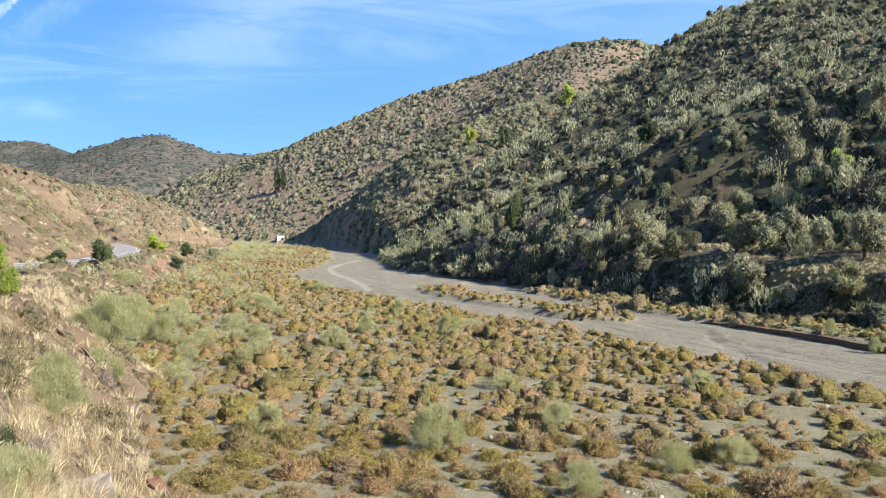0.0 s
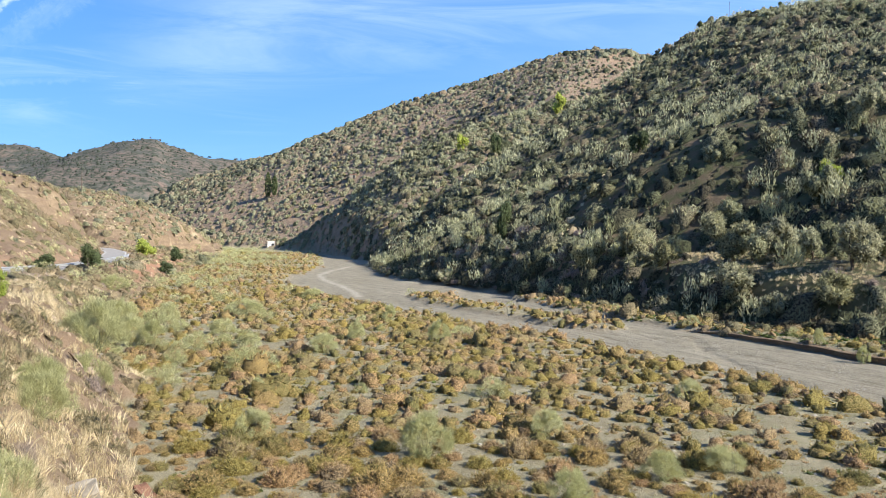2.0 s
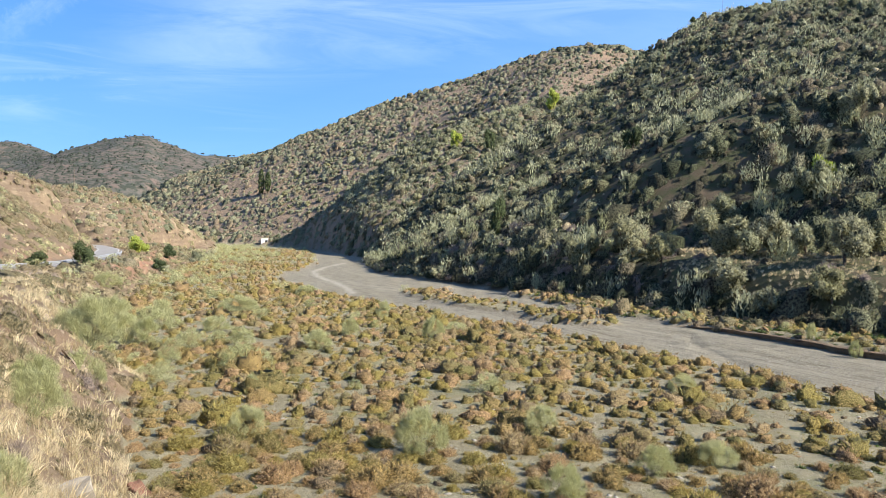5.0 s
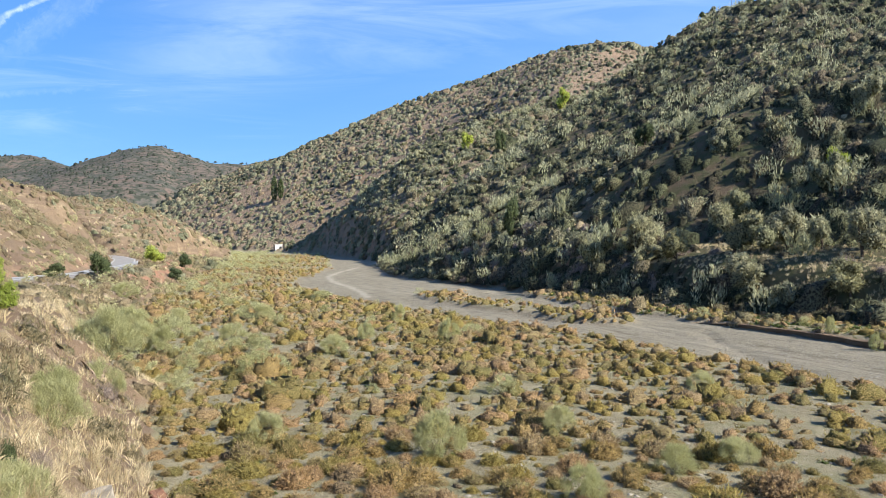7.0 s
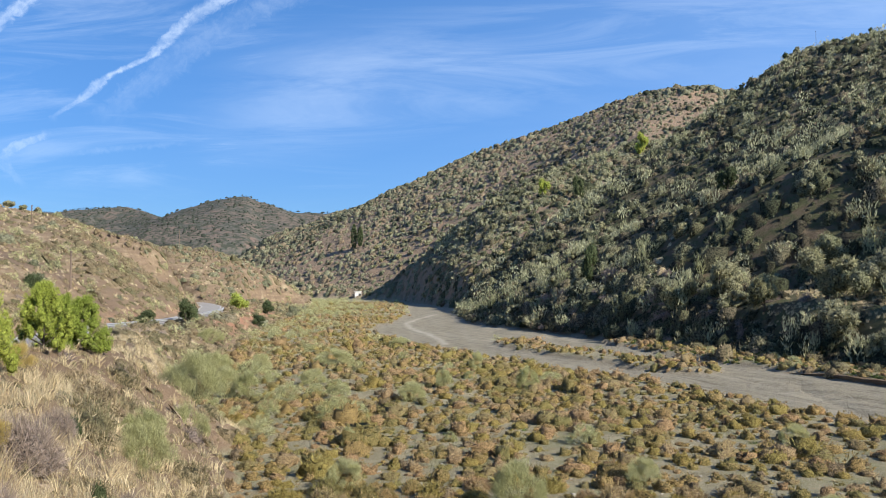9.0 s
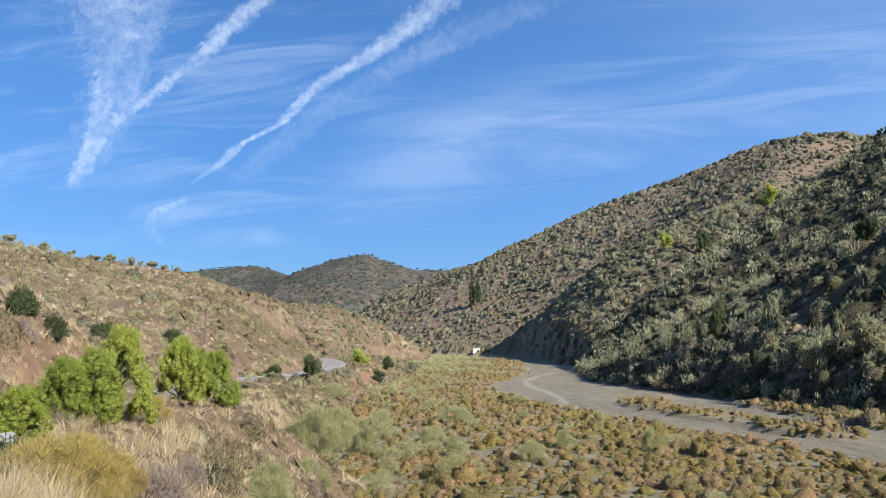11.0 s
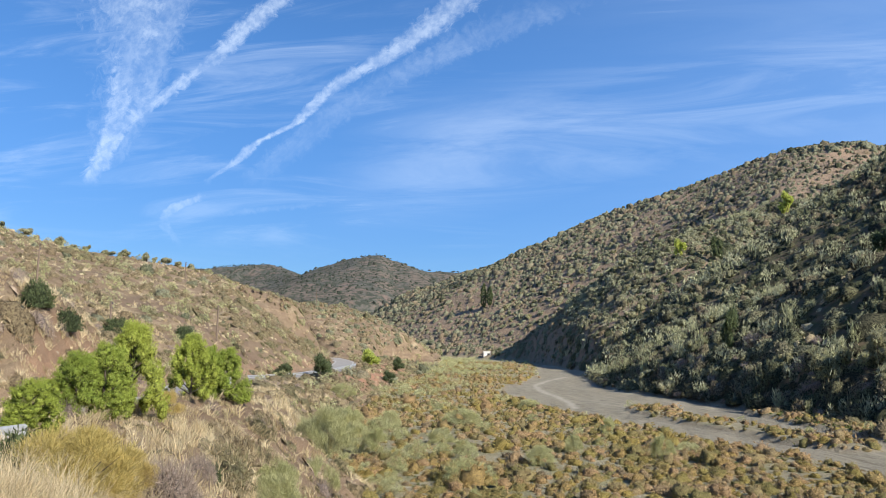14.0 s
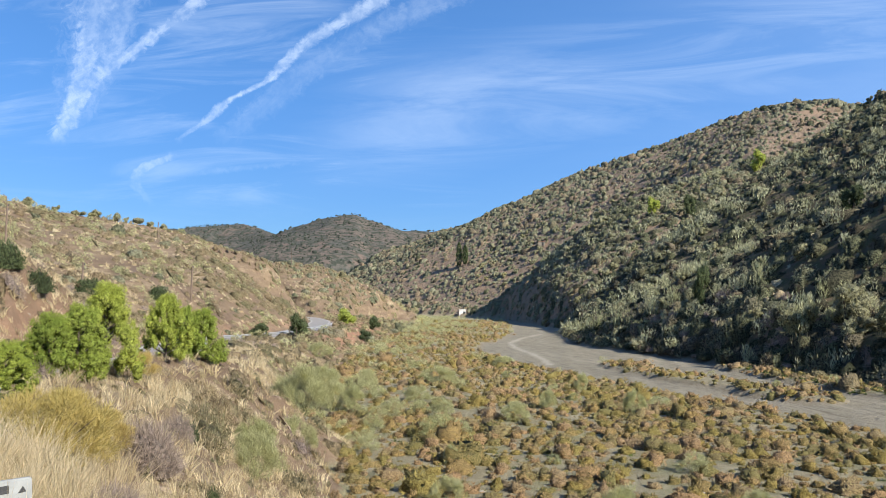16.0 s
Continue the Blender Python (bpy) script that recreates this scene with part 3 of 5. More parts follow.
def join(*shapes):
    verts, tris, n = [], [], 0
    for v, t in shapes:
        verts.append(v), tris.append(t + n)
        n += len(v)
    return np.concatenate(verts), np.concatenate(tris)


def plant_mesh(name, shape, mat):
    """A plant's mesh; the last shape[2] vertices are its inner part, mottled dark by painted shade."""
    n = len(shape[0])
    return mesh_from(name, shape[0], shape[1], mat, inner=np.arange(n) >= n - shape[2], smooth=True)


def unit(v):
    return v / np.maximum(np.linalg.norm(v, axis=-1, keepdims=True), 1e-9)


def leaves(p, d, length, width, rng):
    """Diamond-shaped leaves or twigs that start at p and point along d."""
    n = len(p)
    d = unit(d)
    s = unit(np.cross(d, rng.normal(size=(n, 3))))
    length, width = np.broadcast_to(length, n)[:, None], np.broadcast_to(width, n)[:, None]
    v = np.stack([p, p + d * length * 0.5 + s * width / 2, p + d * length, p + d * length * 0.5 - s * width / 2], 1).reshape(-1, 3)
    i = np.arange(n)[:, None] * 4
    return v, np.concatenate([i + [[0, 1, 2]], i + [[0, 2, 3]]])


def blades(p, d, length, width, rng):
    """Thin pointed blades, one triangle each."""
    n = len(p)
    d = unit(d)
    s = unit(np.cross(d, rng.normal(size=(n, 3))))
    length, width = np.broadcast_to(length, n)[:, None], np.broadcast_to(width, n)[:, None]
    v = np.stack([p - s * width / 2, p + s * width / 2, p + d * length], 1).reshape(-1, 3)
    return v, np.arange(3 * n).reshape(-1, 3)


def dome(rx, rz, rng, rings=3, sides=8, jag=0.15):
    """A lumpy half ball, the dense heart of a shrub."""
    v, t = [], []
    for k in range(rings):
        a = math.pi / 2 * k / rings
        for j in range(sides):
            b = 2 * math.pi * (j + 0.5 * k) / sides
            q = 1 + jag * rng.normal()
            v.append((rx * q * math.cos(a) * math.cos(b), rx * q * math.cos(a) * math.sin(b), rz * q * math.sin(a) - 0.05 * rz))
    v.append((0, 0, rz))
    for k in range(rings - 1):
        for j in range(sides):
            a, b = k * sides + j, k * sides + (j + 1) % sides
            t += [(a, b, a + sides), (b, b + sides, a + sides)]
    t += [((rings - 1) * sides + j, (rings - 1) * sides + (j + 1) % sides, rings * sides) for j in range(sides)]
    return np.array(v), np.array(t)


def ball(c, r, rng, rings=4, sides=6):
    """A lumpy ball of foliage round c."""
    v, t = [(0, 0, -1.0)], []
    for k in range(1, rings):
        a = -math.pi / 2 + math.pi * k / rings
        for j in range(sides):
            w = 2 * math.pi * (j + 0.5 * k) / sides
            q = 1 + 0.14 * rng.normal()
            v.append((q * math.cos(a) * math.cos(w), q * math.cos(a) * math.sin(w), q * math.sin(a)))
    v.append((0, 0, 1.0))
    for j in range(sides):
        t.append((0, 1 + (j + 1) % sides, 1 + j))
        t.append((len(v) - 1, len(v) - 1 - sides + j, len(v) - 1 - sides + (j + 1) % sides))
    for k in range(rings - 2):
        for j in range(sides):
            p, q = 1 + k * sides + j, 1 + k * sides + (j + 1) % sides
            t += [(p, q, p + sides), (q, q + sides, p + sides)]
    return np.array(v) * (r, r, r * 0.85) + c, np.array(t)


def tube(path, radii, sides=6):
    """A tapered stem through the points of a path."""
    path = np.asarray(path, float)
    v, t = [], []
    for k, (p, r) in enumerate(zip(path, radii)):
        d = unit(path[min(k + 1, len(path) - 1)] - path[max(k - 1, 0)])
        a = unit(np.cross(d, (0.31, 0.95, 0.05) if abs(d[2]) > 0.5 else (0, 0, 1)))
        b = np.cross(d, a)
        for j in range(sides):
            w = 2 * math.pi * j / sides
            v.append(p + r * (a * math.cos(w) + b * math.sin(w)))
    for k in range(len(path) - 1):
        for j in range(sides):
            p, q = k * sides + j, k * sides + (j + 1) % sides
            t += [(p, q, p + sides), (q, q + sides, p + sides)]
    n = len(v)
    v += [path[0], path[-1]]
    t += [(j, n, (j + 1) % sides) for j in range(sides)]
    t += [(n - sides + j, n - sides + (j + 1) % sides, n + 1) for j in range(sides)]
    return np.array(v), np.array(t)


def box(cx, cy, cz, sx, sy, sz, turn=0.0):
    v = np.array([(x, y, z) for x in (-.5, .5) for y in (-.5, .5) for z in (-.5, .5)]) * (sx, sy, sz)
    c, s = math.cos(turn), math.sin(turn)
    v = np.stack([c * v[:, 0] - s * v[:, 1], s * v[:, 0] + c * v[:, 1], v[:, 2]], 1) + (cx, cy, cz)
    t = [(0, 1, 3), (0, 3, 2), (4, 6, 7), (4, 7, 5), (0, 4, 5), (0, 5, 1), (2, 3, 7), (2, 7, 6), (0, 2, 6), (0, 6, 4), (1, 5, 7), (1, 7, 3)]
    return v, np.array(t)


def part(name, shape, mat, parent, label="", smooth=False):
    ob = new(name, mesh_from(name, shape[0], shape[1], mat, smooth=smooth))
    ob.parent = parent
    if label:
        tagged(ob, label)
    return ob


def stand(x, y, sink=0.03):
    return float(land(np.array([x]), np.array([y]))[0][0]) - sink


# ---- plant shapes, one metre in radius or height unless said ----
def tussock_shape(n, seed, length=0.30, width=0.075, heart=(3, 8), jag=0.13, bulk=0.8):
    rng = np.random.default_rng(seed)
    lumps = unit(rng.normal(size=(9, 3)) + (0, 0, 0.8))
    d = unit(rng.normal(size=(n, 3)) * (1, 1, 0.8) + (0, 0, 0.25))
    d[:, 2] = np.abs(d[:, 2])
    bulge = 0.74 + 0.26 * np.max(d @ lumps.T, axis=1) ** 6
    r = bulge * rng.uniform(0.72, 0.98, n)
    p = d * r[:, None] * (1, 1, 0.98)
    aim = d + rng.normal(size=(n, 3)) * 0.55 + (0, 0, 0.3)
    shape = blades(p, aim, length * rng.uniform(0.6, 1.2, n), width * rng.uniform(0.7, 1.3, n), rng)
    core = dome(1.0, 1.0, rng, heart[0], heart[1], jag)
    w = unit(core[0])
    core = (core[0] * (bulk * (0.66 + 0.34 * np.clip(np.max(w @ lumps.T, axis=1), 0, 1) ** 6))[:, None] * (1, 1, 0.98), core[1])
    return (*join(shape, core), len(core[0]))


def broom_shape(n, seed, spread=1.0, width=0.013):
    """Thin twigs in many upright tufts that crowd into a rounded dome, one metre high and 0.62 m in radius."""
    rng = np.random.default_rng(seed)
    tufts = 38
    a = rng.uniform(0, 2 * math.pi, tufts)
    rise = rng.uniform(0.05, 1.0, tufts)
    reach = 0.62 * spread * np.sqrt(np.clip(1 - rise ** 2.2, 0.02, 1)) * rng.uniform(0.55, 0.95, tufts)
    end = np.stack([np.cos(a) * reach, np.sin(a) * reach, 0.10 + 0.74 * rise], 1)
    girth = rng.uniform(0.09, 0.16, tufts)
    k = rng.integers(0, tufts, n)
    d = unit(rng.normal(size=(n, 3)))
    p = end[k] + d * (girth[k] * rng.uniform(0.35, 1.0, n))[:, None] * (1, 1, 1.2)
    p[:, 2] = np.abs(p[:, 2])
    aim = d * 0.5 + unit(end[k]) * 0.35 + rng.normal(size=(n, 3)) * 0.4 + (0, 0, 0.35)
    twigs = blades(p, aim, rng.uniform(0.07, 0.14, n), width * rng.uniform(0.7, 1.4, n), rng)
    inner = blades(np.zeros((tufts, 3)) + rng.normal(size=(tufts, 3)) * (0.05, 0.05, 0.0), end, 0.8, 0.018, rng)
    return (*join(twigs, inner), len(inner[0]))


def plume_shape(n, seed, width=0.07):
    """A clump of narrow upright spires, one metre high."""
    rng = np.random.default_rng(seed)
    spires = 7
    foot = rng.normal(size=(spires, 2)) * 0.20
    tall = rng.uniform(0.55, 1.0, spires)
    k = rng.integers(0, spires, n)
    s = rng.uniform(0.12, 0.95, n)
    thick = 0.13 * np.sin(np.pi * np.clip(s, 0.05, 0.98)) ** 0.6
    a = rng.uniform(0, 2 * math.pi, n)
    p = np.stack([foot[k, 0] * (1 + 0.5 * s) + thick * np.cos(a), foot[k, 1] * (1 + 0.5 * s) + thick * np.sin(a), tall[k] * s], 1)
    aim = np.stack([np.cos(a) * 0.45, np.sin(a) * 0.45, np.ones(n)], 1) + rng.normal(size=(n, 3)) * 0.3
    return blades(p, aim, rng.uniform(0.12, 0.24, n), width, rng)


def crown_shape(n, seed, clumps=9, wide=1.0, high=0.75, leaf=0.13, width=0.07, base=0.35):
    """A tree's crown of uneven clumps about one metre in radius, from base upwards."""
    rng = np.random.default_rng(seed)
    c = unit(rng.normal(size=(clumps, 3)))
    c = c * rng.uniform(0.35, 0.72, (clumps, 1)) * (wide, wide, high * 0.8) + (0, 0, base + high * 0.55)
    size = rng.uniform(0.26, 0.44, clumps)
    k = rng.integers(0, clumps, n)
    d = unit(rng.normal(size=(n, 3)))
    p = c[k] + d * (size[k] * rng.uniform(0.7, 1.0, n))[:, None] * (1, 1, 0.85)
    aim = d + rng.normal(size=(n, 3)) * 0.5
    fringe = blades(p, aim, leaf * rng.uniform(0.6, 1.3, n), width * rng.uniform(0.7, 1.2, n), rng)
    hearts = join(*[ball(m, s * 0.82, rng) for m, s in zip(c, size)])
    return (*join(fringe, hearts), len(hearts[0])), c


def grass_shape(n, seed, spread=0.35, droop=0.35, width=0.012):
    """A tuft of long dry blades, one metre high."""
    rng = np.random.default_rng(seed)
    a = rng.uniform(0, 2 * math.pi, n)
    q = np.sqrt(rng.uniform(0, 1, n))
    p = np.stack([np.cos(a) * q * spread * 0.6, np.sin(a) * q * spread * 0.6, np.zeros(n)], 1)
    lean = rng.normal(size=(n, 2)) * droop * 0.6 + p[:, :2] * 0.9
    d = unit(np.concatenate([lean, np.ones((n, 1))], 1))
    high = rng.uniform(0.35, 1.0, n)
    s = unit(np.cross(d, rng.normal(size=(n, 3))))
    mid = p + d * (high * 0.6)[:, None]
    tip = mid + unit(d + np.concatenate([lean * 1.2, np.zeros((n, 1))], 1)) * (high * 0.45)[:, None]
    v = np.stack([p - s * width / 2, p + s * width / 2, mid + s * width * 0.4, mid - s * width * 0.4, tip], 1).reshape(-1, 3)
    i = np.arange(n)[:, None] * 5
    return v, np.concatenate([i + [[0, 1, 2]], i + [[0, 2, 3]], i + [[3, 2, 4]]])


def scatter(name, shapes, x, y, size, mat, label, category, rng, tall=1.0, sink=0.04, z=None):
    """Plants past counting, joined into one object; each keeps a colour of its own."""
    if len(x) == 0:
        return None
    ground = land(x, y)[0]
    east, north = (land(x + 0.7, y)[0] - ground) / 0.7, (land(x, y + 0.7)[0] - ground) / 0.7
    east, north = np.clip(east, -1, 1), np.clip(north, -1, 1)
    z = (ground if z is None else z) - sink
    pick = rng.integers(0, len(shapes), len(x))
    turn, hue = rng.uniform(0, 2 * math.pi, len(x)), rng.uniform(0, 1, len(x))
    stretch = tall * rng.uniform(0.8, 1.2, len(x))
    girth = rng.uniform(0.72, 1.28, len(x))
    allv, allt, allh, allw, n = [], [], [], [], 0
    for k, shape in enumerate(shapes):
        v, t = shape[:2]
        w = np.nonzero(pick == k)[0]
        if len(w) == 0:
            continue
        c, s = np.cos(turn[w])[:, None], np.sin(turn[w])[:, None]
        vx, vy = v[None, :, 0] * girth[w, None], v[None, :, 1] / girth[w, None]
        px = (vx * c - vy * s) * size[w, None] + x[w, None]
        py = (vx * s + vy * c) * size[w, None] + y[w, None]
        hug = np.clip(1.05 - v[None, :, 2], 0.1, 1)
        pz = v[None, :, 2] * (size[w] * stretch[w])[:, None] + z[w, None] + hug * (east[w, None] * (px - x[w, None]) + north[w, None] * (py - y[w, None]))
        allv.append(np.stack([px, py, pz], 2).reshape(-1, 3))
        allt.append((t[None] + (np.arange(len(w)) * len(v))[:, None, None]).reshape(-1, 3) + n)
        allh.append(np.repeat(hue[w], len(v)))
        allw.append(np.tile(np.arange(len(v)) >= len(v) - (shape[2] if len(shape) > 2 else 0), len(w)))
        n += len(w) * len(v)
    ob = new(name, mesh_from(name, np.concatenate(allv), np.concatenate(allt), mat, np.concatenate(allh), inner=np.concatenate(allw), smooth=True))
    return tagged(ob, label, category, kind="stuff")


def sow(rng, x0, x1, y0, y1, spacing, keep):
    """Jittered points over a stretch of the plan, thinned by keep(x, y, zones), a chance from 0 to 1."""
    gx, gy = np.meshgrid(np.arange(x0, x1, spacing), np.arange(y0, y1, spacing))
    x = gx.ravel() + rng.uniform(-0.5, 0.5, gx.size) * spacing
    y = gy.ravel() + rng.uniform(-0.5, 0.5, gx.size) * spacing
    bearing = np.degrees(np.arctan2(x, y))
    w = (bearing > -54) & (bearing < 38) & (np.hypot(x, y) > 4)
    x, y = x[w], y[w]
    zones = land(x, y)
    w = rng.uniform(0, 1, len(x)) < keep(x, y, zones)
    return x[w], y[w]


# ---- the ground, one sheet ----
def build_ground():
    bearings = np.radians(np.concatenate([np.arange(-180, -52, 2.0), np.arange(-52, 36, 0.27), np.arange(36, 180, 2.0)]))
    far = np.concatenate([np.geomspace(0.6, 8, 34)[:-1], np.geomspace(8, 130, 300)[:-1], np.geomspace(130, 3000, 150), [4200]])
    a, r = np.meshgrid(bearings, far, indexing="ij")
    x, y = r * np.sin(a), r * np.cos(a)
    z, gravel, silt, north, earth = land(x.ravel(), y.ravel())
    nb, nr = a.shape
    v = np.concatenate([np.stack([x.ravel(), y.ravel(), z], 1), [[0, 0, stand(0, 0, 0)]]])
    i, j = np.meshgrid(np.arange(nb), np.arange(nr - 1), indexing="ij")
    i2 = (i + 1) % nb
    quads = np.stack([i * nr + j, i * nr + j + 1, i2 * nr + j + 1, i2 * nr + j], -1).reshape(-1, 4)
    tris = np.concatenate([quads[:, [0, 1, 2]], quads[:, [0, 2, 3]]])
    k = np.arange(nb)
    cap = np.stack([k * nr, ((k + 1) % nb) * nr, np.full(nb, nb * nr)], 1)
    me = mesh_from("ground", v, np.concatenate([tris, cap])[:, ::-1], GROUND, smooth=True)
    td = along(WHEEL_TRACK, x.ravel(), y.ravel())[0]
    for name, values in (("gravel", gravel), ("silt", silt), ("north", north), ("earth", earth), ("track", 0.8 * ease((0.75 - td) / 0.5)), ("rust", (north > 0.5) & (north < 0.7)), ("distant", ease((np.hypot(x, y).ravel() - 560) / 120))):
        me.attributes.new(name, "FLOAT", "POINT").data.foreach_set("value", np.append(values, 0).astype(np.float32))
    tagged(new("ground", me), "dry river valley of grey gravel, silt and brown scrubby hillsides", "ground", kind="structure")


def strip(line, offset, width, lift):
    """A band that follows the road's line, offset to its left."""
    p = np.array(line, float)
    q = []
    for a, b in zip(p[:-1], p[1:]):
        n = max(2, int(np.hypot(*(b - a)[:2]) / 2))
        q += [a + (b - a) * k / n for k in range(n)]
    q = np.array(q + [p[-1]])
    for _ in range(6):
        q[1:-1] = (q[:-2] + 2 * q[1:-1] + q[2:]) / 4
    d = unit(np.gradient(q[:, :2], axis=0))
    side = np.stack([-d[:, 1], d[:, 0]], 1)
    l, r = q[:, :2] + side * (offset + width / 2), q[:, :2] + side * (offset - width / 2)
    n = len(q)
    v = np.concatenate([np.column_stack([l, q[:, 2] + lift]), np.column_stack([r, q[:, 2] + lift]),
                        np.column_stack([l, q[:, 2] - 0.3]), np.column_stack([r, q[:, 2] - 0.3])])
    k = np.arange(n - 1)
    f = [np.stack([k, k + n, k + n + 1, k + 1], 1), np.stack([k, k + 1, k + 2 * n + 1, k + 2 * n], 1), np.stack([k + n, k + 3 * n, k + 3 * n + 1, k + n + 1], 1)]
    f = np.concatenate(f)
    return (v, np.concatenate([f[:, [0, 1, 2]], f[:, [0, 2, 3]]])), q, side


build_ground()
road_shape, road_path, road_side = strip(ROAD, 0, 4.2, 0.07)
tagged(new("road", mesh_from("road", *road_shape, ASPHALT)), "narrow grey asphalt road curving round a dry hillside", "road", kind="structure")
for off in (1.9, -1.9):
    tagged(new("road_marking", mesh_from("road_marking", *strip(ROAD, off, 0.13, 0.076)[0], LINE_PAINT)), "worn white edge line on the asphalt road", "road marking", kind="structure")


def scarp():
    """The undercut earth lip where the flood has bitten into the low bench."""
    q = []
    for a, b in zip(CUT_BANK[1:-1], CUT_BANK[2:]):
        n = int(math.dist(a, b) / 0.25)
        q += [(a[0] + (b[0] - a[0]) * k / n, a[1] + (b[1] - a[1]) * k / n) for k in range(n)]
    q = np.array(q)
    for _ in range(30):
        q[1:-1] = (q[:-2] + 2 * q[1:-1] + q[2:]) / 4
    d = unit(np.gradient(q, axis=0))
    out = np.stack([-d[:, 1], d[:, 0]], 1)
    wave = 0.55 * fbm(q[:, 0], q[:, 1], 3.5, 4, 91)[:, None]
    lip = (0.20 + 0.16 * fbm(q[:, 0], q[:, 1], 5.0, 3, 92)) * ease((q[:, 1] - 30) / 8) * ease((88 - q[:, 1]) / 14)
    low = land(q[:, 0] + out[:, 0], q[:, 1] + out[:, 1])[0]
    back = q - out * 1.5
    high = land(back[:, 0], back[:, 1])[0]
    top = np.maximum(low + lip, high - 0.10) - 0.6 * ease((q[:, 1] - 60) / 8)
    rows = [(q + out * (wave - 0.12), low - 0.25), (q + out * (wave + 0.0), 0.55 * low + 0.45 * top), (q + out * (wave + 0.08), top - 0.02), (q + out * (wave - 0.05), top + 0.02), (back, high - 0.2)]
    v = np.concatenate([np.column_stack(r) for r in rows])
    n, k = len(q), np.arange(len(q) - 1)
    f = np.concatenate([np.stack([j * n + k, j * n + k + 1, (j + 1) * n + k + 1, (j + 1) * n + k], 1) for j in range(len(rows) - 1)])
    tagged(new("bank_edge", mesh_from("bank_edge", v, np.concatenate([f[:, [0, 1, 2]], f[:, [0, 2, 3]]]), GROUND)), "crumbling dark earth edge of a low river bench", "bank", kind="structure")


scarp()


def guard_rail(points, posts_every=4.0):
    """A galvanised W-beam on posts along a line of (x, y, z of the ground)."""
    root = new("guard_rail")
    p = np.array(points, float)
    root.location = p[0]
    p = p - p[0]
    section = [(0.0, 0.44), (0.07, 0.48), (0.07, 0.55), (0.01, 0.595), (0.07, 0.64), (0.07, 0.71), (0.0, 0.75), (-0.012, 0.75), (0.0, 0.595), (-0.012, 0.44)]
    d = unit(np.gradient(p[:, :2], axis=0))
    side = np.stack([d[:, 1], -d[:, 0]], 1)
    m, n = len(section), len(p)
    v = np.array([(p[k, 0] + side[k, 0] * o, p[k, 1] + side[k, 1] * o, p[k, 2] + h) for k in range(n) for o, h in section])
    t = []
    for k in range(n - 1):
        for j in range(m):
            a, b = k * m + j, k * m + (j + 1) % m
            t += [(a, b, b + m), (a, b + m, a + m)]
    t += [(0, j, j + 1) for j in range(1, m - 1)] + [((n - 1) * m, (n - 1) * m + j + 1, (n - 1) * m + j) for j in range(1, m - 1)]
    part("beam", (v, np.array(t)), STEEL, root, "galvanised corrugated steel beam")
    run = np.concatenate([[0], np.cumsum(np.hypot(*np.diff(p[:, :2], axis=0).T))])
    shape = box(0, 0, 0.33, 0.10, 0.06, 0.9)
    for s in np.arange(0.15, run[-1], posts_every):
        q = [np.interp(s, run, p[:, c]) for c in range(3)]
        e = [np.interp(s, run, side[:, c]) for c in range(2)]
        post = part("post", shape, STEEL, root)
        post.matrix_basis = pose(q[0] - e[0] * 0.06, q[1] - e[1] * 0.06, q[2], 0, 0, math.degrees(math.atan2(e[1], e[0])))
    return root


road_right = np.column_stack([road_path[:, :2] - road_side * 2.62, road_path[:, 2]])
seen = (road_right[:, 1] > 26) & (road_right[:, 1] < 134)
tagged(guard_rail(road_right[seen]), "long galvanised steel guard rail along the far road bend", "guard rail")


# ---- the hut, poles, masts and houses ----
def building(name, x, y, sx, sy, high, turn, doors, label, roof_mat, z=None, wall_mat=None):
    root = new(name)
    root.matrix_basis = pose(x, y, stand(x, y, 0.25) if z is None else z, 0, 0, turn)
    walls = [box(0, -sy / 2 + 0.1, high / 2, sx, 0.2, high), box(0, sy / 2 - 0.1, high / 2, sx, 0.2, high),
             box(-sx / 2 + 0.1, 0, high / 2, 0.2, sy - 0.4, high), box(sx / 2 - 0.1, 0, high / 2, 0.2, sy - 0.4, high)]
    for w in walls:
        part("wall", w, wall_mat or RENDERED, root)
    part("roof", box(0, 0, high + 0.1, sx + 0.4, sy + 0.4, 0.2), roof_mat, root)
    for kind, dx, dz, w, h in doors:
        part(kind, box(dx, -sy / 2 - 0.02, dz + h / 2, w, 0.06, h), OPENING, root, "dark opening")
    return tagged(root, label, "building")


building("hut", -72.5, 348.0, 3.0, 2.6, 2.7, 12, [("door", 0.75, 0.0, 1.1, 2.0)], "small white rendered hut beside the gravel river bed", RENDERED)


def pole(x, y, high, label, lean=0.0):
    root = new("utility_pole")
    root.matrix_basis = pose(x, y, stand(x, y, 0.2), 0, lean, 0)
    part("post", tube([(0, 0, 0), (0, 0, high * 0.5), (0, 0, high)], (0.11, 0.10, 0.08), 8), OLD_WOOD, root)
    for k in range(2):
        part("insulator", tube([(0.12, 0, high - 0.25 - 0.4 * k), (0.12, 0, high - 0.08 - 0.4 * k)], (0.045, 0.035), 6), DARK_STEEL, root)
    return tagged(root, label, "pole", "wooden poles on the dry hillside")


for x, y, high in ((-61.4, 66.7, 5.6), (-47.5, 60.7, 3.2), (-51.5, 85.5, 4.6), (-88.9, 134.8, 3.4)):
    pole(x, y, high, "weathered brown wooden pole on the dry hillside", random.uniform(-1, 1))


